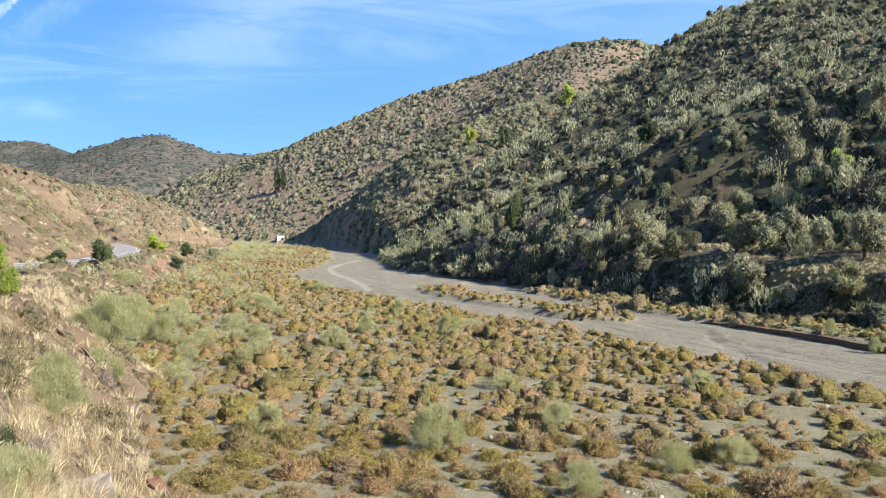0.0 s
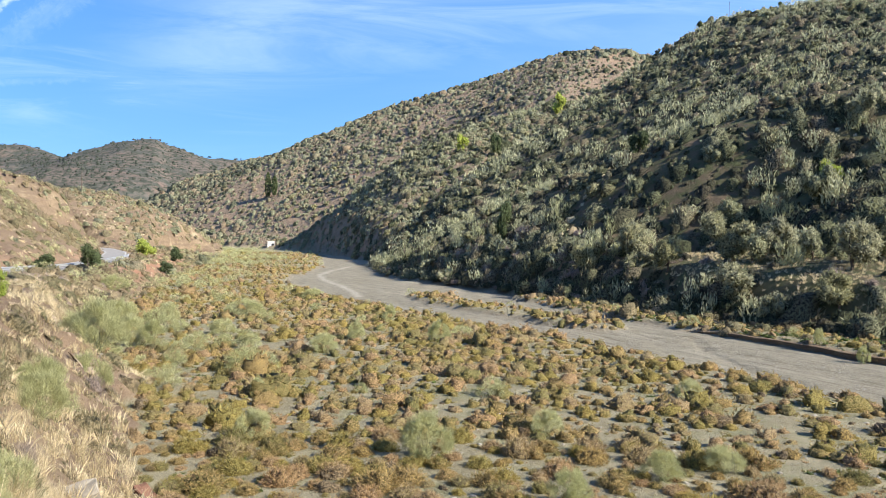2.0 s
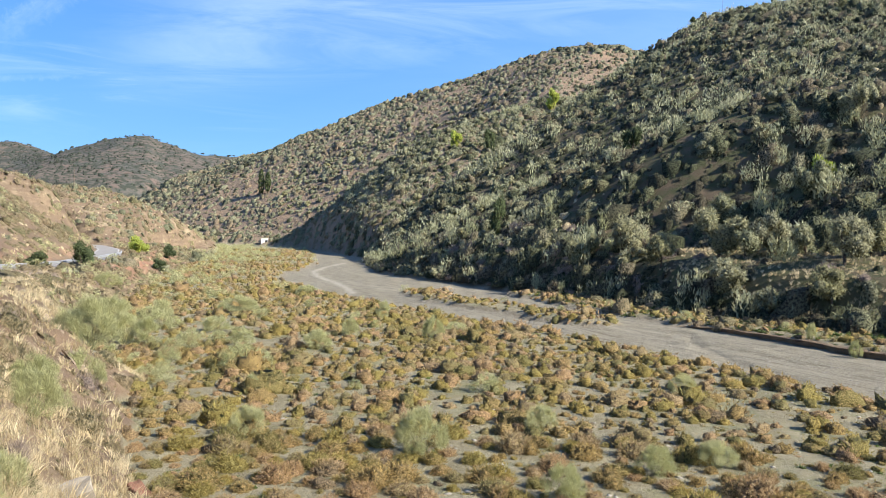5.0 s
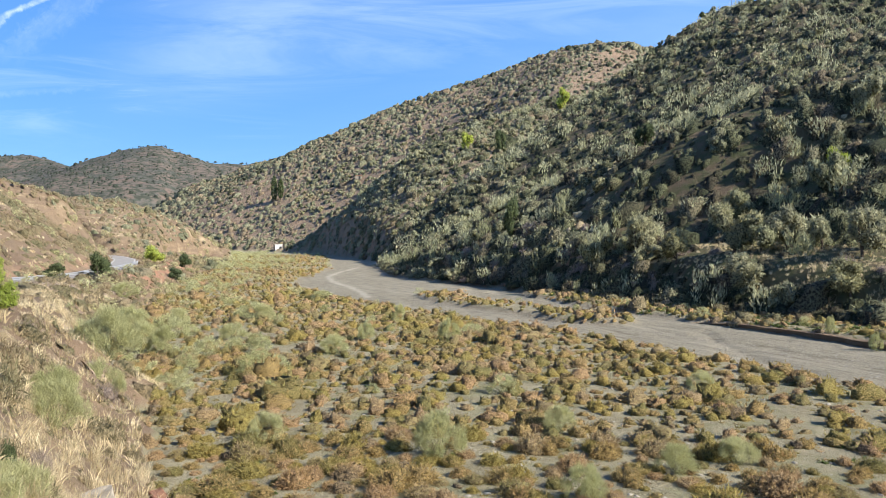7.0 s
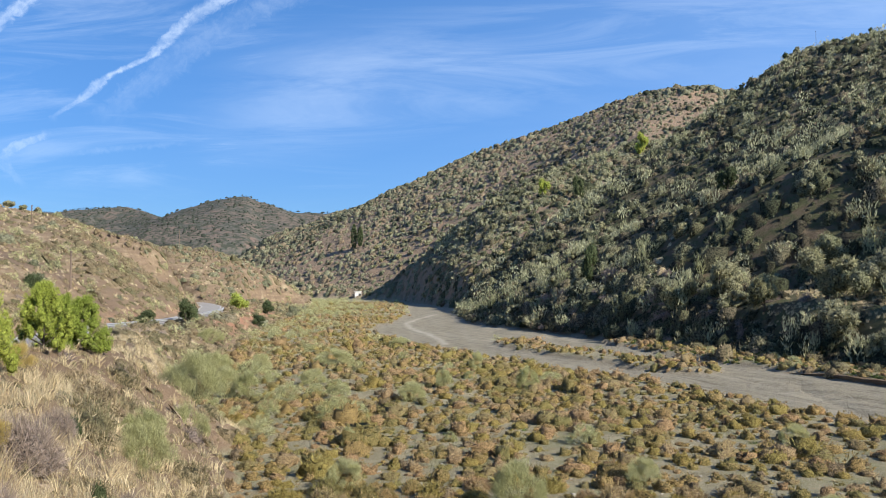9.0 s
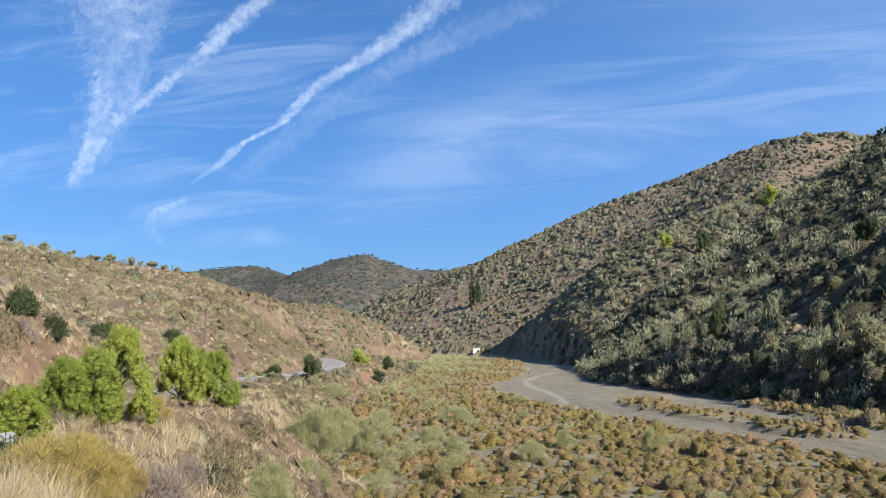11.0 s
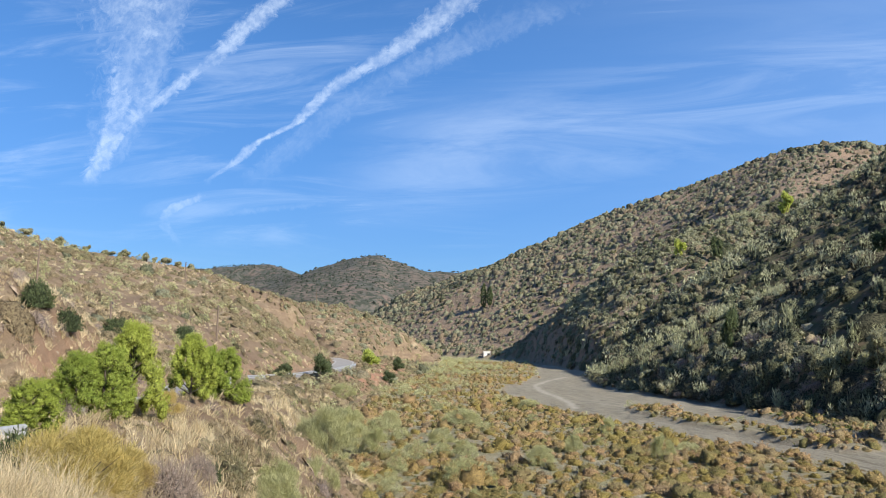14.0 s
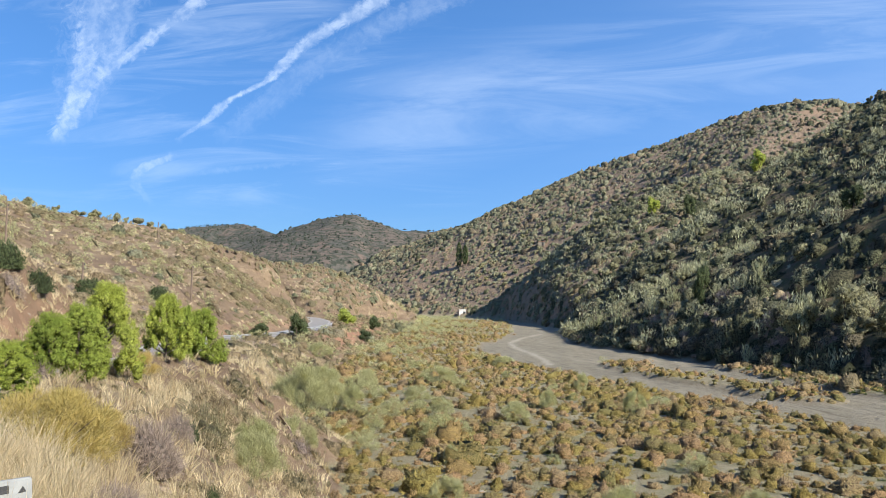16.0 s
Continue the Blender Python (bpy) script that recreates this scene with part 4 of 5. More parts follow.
# ---- plants of the river bed ----
rng = np.random.default_rng(7)
TUSSOCKS_NEAR = [tussock_shape(760, 100 + k, 0.21, 0.045, (5, 12), 0.15, 0.80) for k in range(6)]
TUSSOCKS_MID = [tussock_shape(100, 120 + k, 0.22, 0.075, (4, 9), 0.24, 0.80) for k in range(6)]
TUSSOCKS_FAR = [tussock_shape(22, 140 + k, 0.28, 0.15, (3, 6), 0.27, 0.81) for k in range(5)]
BROOMS_NEAR = [broom_shape(7000, 160 + k, 1.0, 0.008) for k in range(4)]
BROOMS_FAR = [broom_shape(170, 170 + k, 1.0, 0.06) for k in range(4)]

tx, ty = sow(rng, -110, 60, 12, 290, 0.72, lambda x, y, q: q[2] * (0.28 + 0.75 * ease((fbm(x, y, 7, 3, 41) + 0.55) / 0.5))
             * np.where(y > 90, 0.5, 1) * np.where(y > 160, 0.5, 1) * np.where(x > 8 + 0.22 * (y - 25), 0.85, 1))
tsize = rng.gamma(4.0, 1 / 4.0, len(tx)) * 0.36
td = np.hypot(tx, ty)
order = np.argsort(td)
first = order[:300]
meshes = [plant_mesh("tussock", s, TUSSOCK) for s in TUSSOCKS_NEAR]
tz = land(tx, ty)[0]
for k in first:
    ob = tagged(new("tussock_shrub", meshes[k % 6]), "low rounded salt shrub in ochre and olive on silt", "shrub", "tussock shrubs on the river bed")
    s = tsize[k]
    ob.matrix_basis = pose(tx[k], ty[k], tz[k] - 0.04, 0, 0, rng.uniform(0, 360)) @ Matrix.Diagonal((s, s, s * rng.uniform(0.65, 1.05), 1))
rest = order[300:]
for shapes, lo, hi in ((TUSSOCKS_NEAR, 0, 27), (TUSSOCKS_MID, 27, 62), (TUSSOCKS_FAR, 62, 999)):
    w = rest[(td[rest] >= lo) & (td[rest] < hi)]
    scatter("river_shrubs", shapes, tx[w], ty[w], tsize[w], TUSSOCK, "many low ochre, olive and pinkish shrubs on river silt", "shrubs", rng, 0.95)

# withered shrubs added to deepen the shade between the tussocks by their colour
dx, dy = sow(rng, -60, 45, 14, 120, 1.7, lambda x, y, q: q[2] * 0.42)
for shapes, w in ((TUSSOCKS_MID, np.hypot(dx, dy) < 50), (TUSSOCKS_FAR, np.hypot(dx, dy) >= 50)):
    scatter("dead_shrubs", shapes, dx[w], dy[w], rng.gamma(4.0, 1 / 4.0, w.sum()) * 0.27, DEAD, "brown withered shrubs added as dark between the tussocks", "shrubs", rng, 0.9)

broom_mesh = [plant_mesh("broom", s, BROOM) for s in BROOMS_NEAR]


def broom_bush(x, y, high, wide, label="grey-green broom bush of fine upright twigs"):
    ob = tagged(new("broom_bush", broom_mesh[int(abs(x * 7 + y * 3)) % 4]), label, "shrub", "broom bushes of the river bed")
    ob.matrix_basis = pose(x, y, stand(x, y), 0, 0, x * 77 % 360) @ Matrix.Diagonal((wide / 1.35, wide / 1.35, high * 0.95, 1))


for x, y, high, wide in ((0, 24.5, 1.75, 1.95), (-14.2, 53.5, 1.3, 2.4), (-6.4, 46.4, 1.3, 2.0), (-15.7, 65.2, 1.7, 3.6), (-13.1, 85.2, 1.3, 2.8), (-3.4, 62.5, 1.7, 1.4),
                         (0.5, 51.3, 1.75, 1.7), (-6, 26.6, 1.15, 1.6), (4.2, 27.6, 1.05, 1.5), (9, 23.7, 0.95, 1.5), (6.9, 22.8, 1.0, 1.4), (3.7, 20.2, 1.15, 1.4),
                         (-15.1, 35.4, 2.6, 2.6), (-16.6, 36.5, 2.5, 2.4), (-17.9, 46.5, 2.2, 2.2), (-16.6, 46.6, 1.9, 1.5), (-32.2, 79.5, 1.9, 3.1), (-18.3, 40.4, 1.6, 2.2),
                         (-22.6, 56.5, 2.3, 3.0), (-20.2, 60.1, 1.7, 1.9), (-7.4, 33.3, 0.95, 0.8), (11.6, 34.9, 1.1, 1.4), (-10.4, 20.9, 1.5, 1.9), (-5, 51.9, 1.35, 1.5),
                         (27.6, 49.3, 1.3, 1.0), (27.2, 54.3, 1.35, 0.9), (-11.4, 22.9, 1.5, 1.8), (-13.4, 30.7, 1.9, 2.0)):
    broom_bush(x, y, high, wide)
BROOMS_MID = [broom_shape(1300, 175 + k, 1.0, 0.02) for k in range(4)]
bx, by = sow(rng, -120, 20, 30, 340, 2.3, lambda x, y, q: q[2] * ease((12 + np.clip(y - 90, 0, 60) * 0.1 + 7 * fbm(x, y, 14, 3, 43) - along(LEFT_FOOT, x, y)[0]) / 5) * 0.78 * ease((fbm(x, y, 8, 3, 44) + 0.28) / 0.4) * (y > 33))
bs = rng.uniform(0.8, 1.8, len(bx))
for shapes, w in ((BROOMS_MID, np.hypot(bx, by) < 75), (BROOMS_FAR, np.hypot(bx, by) >= 75)):
    scatter("broom_thicket", shapes, bx[w], by[w], bs[w], BROOM, "thicket of grey-green broom along the foot of the bank", "shrubs", rng, 0.8)
bx, by = sow(rng, -120, 40, 30, 380, 4.2, lambda x, y, q: q[2] * 0.22)
bs = rng.uniform(0.6, 1.3, len(bx))
for shapes, w in ((BROOMS_MID, np.hypot(bx, by) < 75), (BROOMS_FAR, np.hypot(bx, by) >= 75)):
    scatter("scattered_broom", shapes, bx[w], by[w], bs[w], BROOM, "scattered grey-green broom among the tussocks", "shrubs", rng, 0.9)


def stone_shape(seed):
    r = np.random.default_rng(seed)
    v, t = dome(1, 0.6, r, 2, 6, 0.18)
    return v, t


STONES = [stone_shape(k) for k in range(6)]
sx, sy = sow(rng, -40, 50, 14, 110, 0.36, lambda x, y, q: (q[1] * 0.6 + q[2] * 0.4) * np.clip(1.25 - np.hypot(x, y) / 80, 0.15, 1))
scatter("river_stones", STONES, sx, sy, np.minimum(rng.gamma(1.6, 0.6, len(sx)) * 0.036, 0.11), ROCK, "pale grey stones strewn over the river bed", "stones", rng, 0.8, 0.01)
wx, wy = sow(rng, -20, 36, 14, 70, 0.55, lambda x, y, q: q[2] * ease((fbm(x, y, 5, 3, 47) - 0.05) / 0.3) * 0.7)
lx, ly = sow(rng, -24, 34, 13, 62, 0.40, lambda x, y, q: q[2] * (0.2 + 0.5 * ease((fbm(x, y, 3, 3, 48) + 0.1) / 0.4)))
SPECKS_LOW = [tussock_shape(16, 190 + k, 0.7, 0.25, (2, 5)) for k in range(5)]
WEEDS = [tussock_shape(26, 180 + k, 0.7, 0.22) for k in range(4)]
scatter("green_weeds", WEEDS, wx, wy, rng.uniform(0.08, 0.2, len(wx)), WEED, "low green weeds on silt between the shrubs", "weeds", rng, 0.6)

scatter("dry_litter", SPECKS_LOW, lx, ly, rng.gamma(4.0, 1 / 4.0, len(lx)) * 0.10, TUSSOCK, "small dry plants and litter on the silt", "weeds", rng, 0.6)

# ---- the shaded slope on the right ----
SCRUBS = [tussock_shape(110, 200 + k, 0.2, 0.085, (3, 8), 0.18) for k in range(6)]
SCRUBS_FAR = [tussock_shape(22, 210 + k, 0.26, 0.15, (3, 6), 0.2) for k in range(5)]
SPECKS = [tussock_shape(11, 215 + k, 0.24, 0.17, (2, 6), 0.24, 0.92) for k in range(5)]
PLUMES = [plume_shape(190, 220 + k, 0.05) for k in range(5)]
PLUMES_FAR = [plume_shape(70, 225 + k, 0.09) for k in range(4)]
GREYS = [tussock_shape(420, 260 + k, 0.40, 0.03) for k in range(4)]
TUFTS = [grass_shape(46, 250 + k) for k in range(6)]
WIDE_TUFTS = [grass_shape(26, 255 + k, 0.5, 0.6, 0.05) for k in range(6)]
CROWNS = [crown_shape(330, 230 + k, 8, 1, 0.9, 0.13, 0.07, 0.1)[0] for k in range(5)]


def near_slope(x, y, q):
    return (q[3] > 0.1) * (np.hypot(x, y) < 345)


def terrace_floor(x, y):
    """How far a spot is on the open olive terrace."""
    d = along(RIGHT_FOOT, x, y)[0]
    return ease((d - 1.8) / 1.2) * ease((15.5 - d) / 4) * ease((x - 23.5) / 2.5) * ease((96 - y) / 6) * (along(RIGHT_FOOT, x, y)[1] < 0)


x, y = sow(rng, -30, 200, 30, 345, 2.7, lambda x, y, q: near_slope(x, y, q) * (0.35 + 0.55 * ease((fbm(x, y, 13, 3, 51) + 0.25) / 0.4)) * (1 - 0.93 * terrace_floor(x, y)) * np.where(np.hypot(x, y) > 150, 0.8, 1))
r = np.hypot(x, y)
size = np.minimum(rng.gamma(3.5, 1 / 3.5, len(x)) * 1.35 + 0.2, 2.2)
for shapes, w in ((SCRUBS, r < 115), (SCRUBS_FAR, r >= 115)):
    scatter("hillside_scrub", shapes, x[w], y[w], size[w], SCRUB, "dense dark grey-green scrub on the shaded hillside", "shrubs", rng, 1.1)
x, y = sow(rng, -30, 200, 30, 345, 3.7, lambda x, y, q: near_slope(x, y, q) * (0.14 + 0.75 * ease((fbm(x, y, 18, 3, 53) + 0.08) / 0.3)) * (1 - 0.95 * terrace_floor(x, y)))
r = np.hypot(x, y)
high = rng.uniform(1.5, 3.5, len(x))
for shapes, w in ((PLUMES, r < 170), (PLUMES_FAR, r >= 170)):
    scatter("pale_plumes", shapes, x[w], y[w], high[w], PLUME, "upright pale green plumes of broom on the shaded slope", "shrubs", rng)
x, y = sow(rng, -30, 200, 40, 345, 7.0, lambda x, y, q: near_slope(x, y, q) * 0.42 * (1 - terrace_floor(x, y)))
scatter("slope_trees", CROWNS, x, y, rng.uniform(1.2, 2.0, len(x)), OLIVE, "small rounded olive and almond trees on the slope", "trees", rng)
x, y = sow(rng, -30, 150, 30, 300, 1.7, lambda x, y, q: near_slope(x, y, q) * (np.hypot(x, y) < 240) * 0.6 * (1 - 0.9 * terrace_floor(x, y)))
scatter("undergrowth", SPECKS, x, y, rng.gamma(4.0, 1 / 4.0, len(x)) * 0.62, SHADE_SCRUB, "low undergrowth darkened as shade between the bushes", "shrubs", rng)
x, y = sow(rng, 0, 60, 30, 100, 0.8, lambda x, y, q: q[2] * (along(CUT_BANK, x, y)[1] < 0) * 0.6)
scatter("bench_weeds", WEEDS, x, y, rng.uniform(0.12, 0.4, len(x)), WEED, "green weeds on the low river bench", "weeds", rng, 0.7)
x, y = sow(rng, 0, 60, 30, 100, 2.2, lambda x, y, q: q[2] * (along(CUT_BANK, x, y)[1] < 0) * 0.5)
scatter("bench_shrubs", SCRUBS, x, y, rng.gamma(5.0, 1 / 5.0, len(x)) * 0.6, DRY_SCRUB, "olive and tan shrubs on the low river bench", "shrubs", rng)
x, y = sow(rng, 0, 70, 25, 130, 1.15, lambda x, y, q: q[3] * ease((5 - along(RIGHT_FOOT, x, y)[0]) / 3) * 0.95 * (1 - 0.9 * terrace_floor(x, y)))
scatter("bank_thicket", SCRUBS, x, y, rng.gamma(6.0, 1 / 6.0, len(x)) * 0.85, SHADE_SCRUB, "thicket darkened as shade on the foot of the slope", "shrubs", rng)
x, y = sow(rng, 0, 70, 25, 130, 2.4, lambda x, y, q: q[3] * ease((13 - along(RIGHT_FOOT, x, y)[0]) / 6) * 0.5 * (1 - 0.9 * terrace_floor(x, y)))
scatter("bank_tan_shrubs", GREYS, x, y, rng.gamma(6.0, 1 / 6.0, len(x)) * 0.8, GREY_TWIG, "withered tan shrubs on the foot of the slope", "shrubs", rng)
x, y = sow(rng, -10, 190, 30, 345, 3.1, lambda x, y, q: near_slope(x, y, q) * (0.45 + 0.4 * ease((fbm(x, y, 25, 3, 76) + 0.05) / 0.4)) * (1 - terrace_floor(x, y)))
scatter("dark_slope_scrub", SPECKS, x, y, rng.gamma(5.0, 1 / 5.0, len(x)) * 1.05, SHADE_SCRUB, "scrub darkened as shade between bushes of the slope", "shrubs", rng)
x, y = sow(rng, 0, 190, 30, 345, 1.9, lambda x, y, q: near_slope(x, y, q) * 0.8 * ease((fbm(x, y, 20, 3, 77) - 0.02) / 0.25) * (1 - terrace_floor(x, y)))
scatter("slope_straw", SPECKS, x, y, rng.gamma(5.0, 1 / 5.0, len(x)) * 0.34, STRAW, "straw-coloured grass in openings of the scrub", "grass", rng)
x, y = sow(rng, 20, 60, 50, 105, 0.55, lambda x, y, q: (q[3] > 0.1) * terrace_floor(x, y) * (0.35 + 0.5 * ease((fbm(x, y, 5, 3, 84) + 0.2) / 0.4)))
scatter("terrace_grass", WIDE_TUFTS, x, y, rng.uniform(0.25, 0.5, len(x)), STRAW, "dry straw on the olive terrace", "grass", rng)
x, y = sow(rng, -70, 40, 215, 420, 6.0, lambda x, y, q: (q[3] > 0.1) * (q[3] < 0.9) * 0.75 * ease((40 - along([(-52, 405), (-20, 385), (0, 330), (2, 300)], x, y)[0]) / 10))
scatter("hill_olives", CROWNS, x, y, rng.uniform(1.3, 2.1, len(x)), OLIVE, "grove of grey-green olive trees on the hill behind", "trees", rng)
x, y = sow(rng, -20, 60, 38, 215, 1.6, lambda x, y, q: q[3] * ease((7.5 - along(RIGHT_FOOT, x, y)[0]) / 3) * 0.8 * (1 - 0.9 * terrace_floor(x, y)))
scatter("bank_scrub", SCRUBS, x, y, rng.gamma(6.0, 1 / 6.0, len(x)) * 0.9, SCRUB, "dark scrub along the steep foot of the slope", "shrubs", rng)

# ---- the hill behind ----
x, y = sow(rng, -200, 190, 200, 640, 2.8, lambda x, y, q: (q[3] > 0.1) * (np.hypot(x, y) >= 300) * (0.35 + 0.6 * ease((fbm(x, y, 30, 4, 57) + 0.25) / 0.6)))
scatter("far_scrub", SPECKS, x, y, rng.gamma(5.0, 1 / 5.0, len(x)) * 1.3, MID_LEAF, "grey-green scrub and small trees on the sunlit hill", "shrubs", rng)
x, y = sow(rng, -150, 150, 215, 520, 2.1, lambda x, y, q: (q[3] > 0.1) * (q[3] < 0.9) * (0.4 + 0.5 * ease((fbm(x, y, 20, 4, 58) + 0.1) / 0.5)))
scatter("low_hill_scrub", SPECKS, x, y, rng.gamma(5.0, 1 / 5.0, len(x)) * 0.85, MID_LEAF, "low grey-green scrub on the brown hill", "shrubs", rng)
x, y = sow(rng, -200, 190, 200, 640, 5.0, lambda x, y, q: (q[3] > 0.1) * (np.hypot(x, y) >= 300) * 0.6)
scatter("dry_far_scrub", SPECKS, x, y, rng.gamma(5.0, 1 / 5.0, len(x)) * 0.8, DRY_SCRUB, "dry brown scrub on the sunlit hill", "shrubs", rng)
x, y = sow(rng, -900, 0, 440, 1500, 6.4, lambda x, y, q: (q[0] > 12) * (np.degrees(np.arctan2(x, y)) < -11) * (1 - (q[3] > 0.1) * (np.hypot(x, y) < 480)) * (0.4 + 0.6 * ease((fbm(x, y, 90, 4, 59) + 0.2) / 0.6)))
scatter("distant_trees", SPECKS, x, y, rng.gamma(5.0, 1 / 5.0, len(x)) * 1.55, FAR_LEAF, "dark trees and scrub on distant hills", "trees", rng)

# ---- the dry bank and hill on the left ----
DRY = [tussock_shape(60, 240 + k, 0.22, 0.10, (3, 7)) for k in range(5)]


def left_land(x, y, q):
    return (1 - np.clip(q[1] + q[2] + q[3], 0, 1)) * (along(ROAD, x, y)[0] > 3.2)


x, y = sow(rng, -220, 0, 14, 300, 1.55, lambda x, y, q: left_land(x, y, q) * (0.16 + 0.78 * ease((fbm(x, y, 15, 3, 61) + 0.12) / 0.3)) * np.where(np.hypot(x, y) < 60, 0.62, 1))
r = np.hypot(x, y)
size = rng.gamma(4.0, 1 / 4.0, len(x)) * np.where(r < 60, 0.5, 0.68)
DRY_NEAR = [tussock_shape(520, 270 + k, 0.26, 0.04, (5, 11), 0.12, 0.66) for k in range(4)]
for shapes, w in ((DRY_NEAR, r < 32), (DRY, (r >= 32) & (r < 60)), (SCRUBS_FAR, r >= 60)):
    scatter("dry_hill_scrub", shapes, x[w], y[w], size[w], DRY_SCRUB, "dry ochre and olive scrub on the sunlit hillside", "shrubs", rng, 0.85)
x, y = sow(rng, -220, 0, 14, 300, 4.3, lambda x, y, q: left_land(x, y, q) * (y > 55) * (0.2 + 0.7 * ease((fbm(x, y, 24, 3, 78) + 0.1) / 0.4)))
scatter("hill_broom", BROOMS_FAR, x, y, rng.uniform(0.9, 2.0, len(x)), BROOM, "grey-green broom on the dry hillside", "shrubs", rng, 0.8)
x, y = sow(rng, -90, 6, 3, 120, 0.6, lambda x, y, q: left_land(x, y, q) * np.clip(1.4 - np.hypot(x, y) / 70, 0.08, 1) * (0.12 + 0.7 * ease((fbm(x, y, 4, 3, 63) + 0.05) / 0.4)))
scatter("dry_grass", TUFTS, x, y, rng.uniform(0.3, 0.75, len(x)), STRAW, "pale dry grass on the steep bank", "grass", rng)
x, y = sow(rng, -24, 2, 3, 32, 0.40, lambda x, y, q: left_land(x, y, q) * (np.hypot(x, y) < 28) * (np.hypot(x, y) > 6) * (0.35 + 0.6 * ease((fbm(x, y, 2.5, 3, 65) + 0.15) / 0.4)))
scatter("bank_grass", TUFTS, x, y, rng.uniform(0.2, 0.6, len(x)), STRAW, "tufts of pale dry grass on the eroded bank", "grass", rng)
x, y = sow(rng, -220, 0, 14, 300, 1.7, lambda x, y, q: left_land(x, y, q) * (np.hypot(x, y) > 24) * (0.36 + 0.5 * ease((fbm(x, y, 9, 3, 67) + 0.2) / 0.5)))
scatter("hill_tufts", SPECKS, x, y, rng.gamma(5.0, 1 / 5.0, len(x)) * 0.36, DRY_SCRUB, "small dry tufts all over the hillside", "shrubs", rng)
x, y = sow(rng, -60, 0, 8, 80, 1.6, lambda x, y, q: left_land(x, y, q) * ease((fbm(x, y, 7, 3, 69) + 0.05) / 0.3) * 0.42)
scatter("withered_shrubs", GREYS, x, y, rng.uniform(0.2, 0.55, len(x)), GREY_TWIG, "withered grey-mauve shrubs on the dry bank", "shrubs", rng)
x, y = sow(rng, -200, 0, 14, 260, 1.7, lambda x, y, q: left_land(x, y, q) * (np.hypot(x, y) > 26) * (0.1 + 0.5 * ease((fbm(x, y, 6, 3, 70) + 0.1) / 0.4)))
scatter("hill_straw", SPECKS, x, y, rng.gamma(5.0, 1 / 5.0, len(x)) * 0.24, STRAW, "pale straw tufts over the dry hillside", "grass", rng)
x, y = sow(rng, -30, 4, 5, 50, 0.5, lambda x, y, q: left_land(x, y, q) * (0.1 + 0.5 * ease((fbm(x, y, 3, 3, 73) - 0.05) / 0.3)))
scatter("bank_rubble", STONES, x, y, rng.gamma(2.0, 0.5, len(x)) * 0.06, EARTH_STONE, "small brown stones and clods on the eroded bank", "stones", rng, 0.8, 0.01)
x, y = sow(rng, -30, 2, 5, 40, 0.36, lambda x, y, q: left_land(x, y, q) * (np.hypot(x, y) > 9) * (0.15 + 0.5 * ease((fbm(x, y, 4, 3, 74) + 0.1) / 0.3)))
scatter("bank_litter", SPECKS_LOW, x, y, rng.gamma(4.0, 1 / 4.0, len(x)) * 0.12, DRY_SCRUB, "small dry plants on the eroded bank", "weeds", rng, 0.8)
x, y = sow(rng, -220, 0, 40, 300, 6.0, lambda x, y, q: left_land(x, y, q) * (y > 55) * 0.5)
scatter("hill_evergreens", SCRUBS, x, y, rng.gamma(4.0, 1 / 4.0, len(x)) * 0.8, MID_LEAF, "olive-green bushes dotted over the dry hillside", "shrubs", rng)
# the cut spur by the road
spur = lambda x, y, q: left_land(x, y, q) * (along(ROAD, x, y)[1] > 0) * (y < 62) * (np.hypot(x, y) > 24)
x, y = sow(rng, -75, -15, 8, 62, 0.5, lambda x, y, q: spur(x, y, q) * (0.45 + 0.5 * ease((fbm(x, y, 5, 3, 79) + 0.25) / 0.4)) * (q[0] > 4.2))
scatter("spur_grass", WIDE_TUFTS, x, y, rng.uniform(0.25, 0.55, len(x)), STRAW, "pale straw grass on the steep cut spur", "grass", rng)
x, y = sow(rng, -75, -15, 8, 62, 1.2, lambda x, y, q: spur(x, y, q) * 0.5)
scatter("spur_shrubs", DRY, x, y, rng.gamma(5.0, 1 / 5.0, len(x)) * 0.5, DRY_SCRUB, "ochre and olive shrubs on the steep cut spur", "shrubs", rng)
x, y = sow(rng, -75, -15, 8, 62, 1.5, lambda x, y, q: spur(x, y, q) * 0.45)
scatter("spur_withered", GREYS, x, y, rng.gamma(5.0, 1 / 5.0, len(x)) * 0.55, GREY_TWIG, "withered mauve shrubs on the steep cut spur", "shrubs", rng)
x, y = sow(rng, -60, 0, 8, 75, 0.62, lambda x, y, q: left_land(x, y, q) * (np.hypot(x, y) > 13) * (0.4 + 0.6 * ease((fbm(x, y, 6, 3, 80) + 0.2) / 0.4)))
scatter("bank_straw", WIDE_TUFTS, x, y, rng.uniform(0.25, 0.6, len(x)), STRAW, "pale straw matted over the steep dry bank", "grass", rng)
x, y = sow(rng, -200, 0, 60, 260, 1.9, lambda x, y, q: left_land(x, y, q) * ease((0.10 - fbm(x, y, 15, 3, 61)) / 0.25) * 0.55)
scatter("hill_grass", [grass_shape(14, 265 + k, 0.6, 0.7, 0.10) for k in range(5)], x, y, rng.uniform(0.35, 0.75, len(x)), STRAW, "dry straw grass in patches on the hillside", "grass", rng)
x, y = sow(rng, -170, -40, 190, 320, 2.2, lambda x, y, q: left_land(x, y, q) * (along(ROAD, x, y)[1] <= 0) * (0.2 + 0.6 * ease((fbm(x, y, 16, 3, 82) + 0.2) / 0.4)))
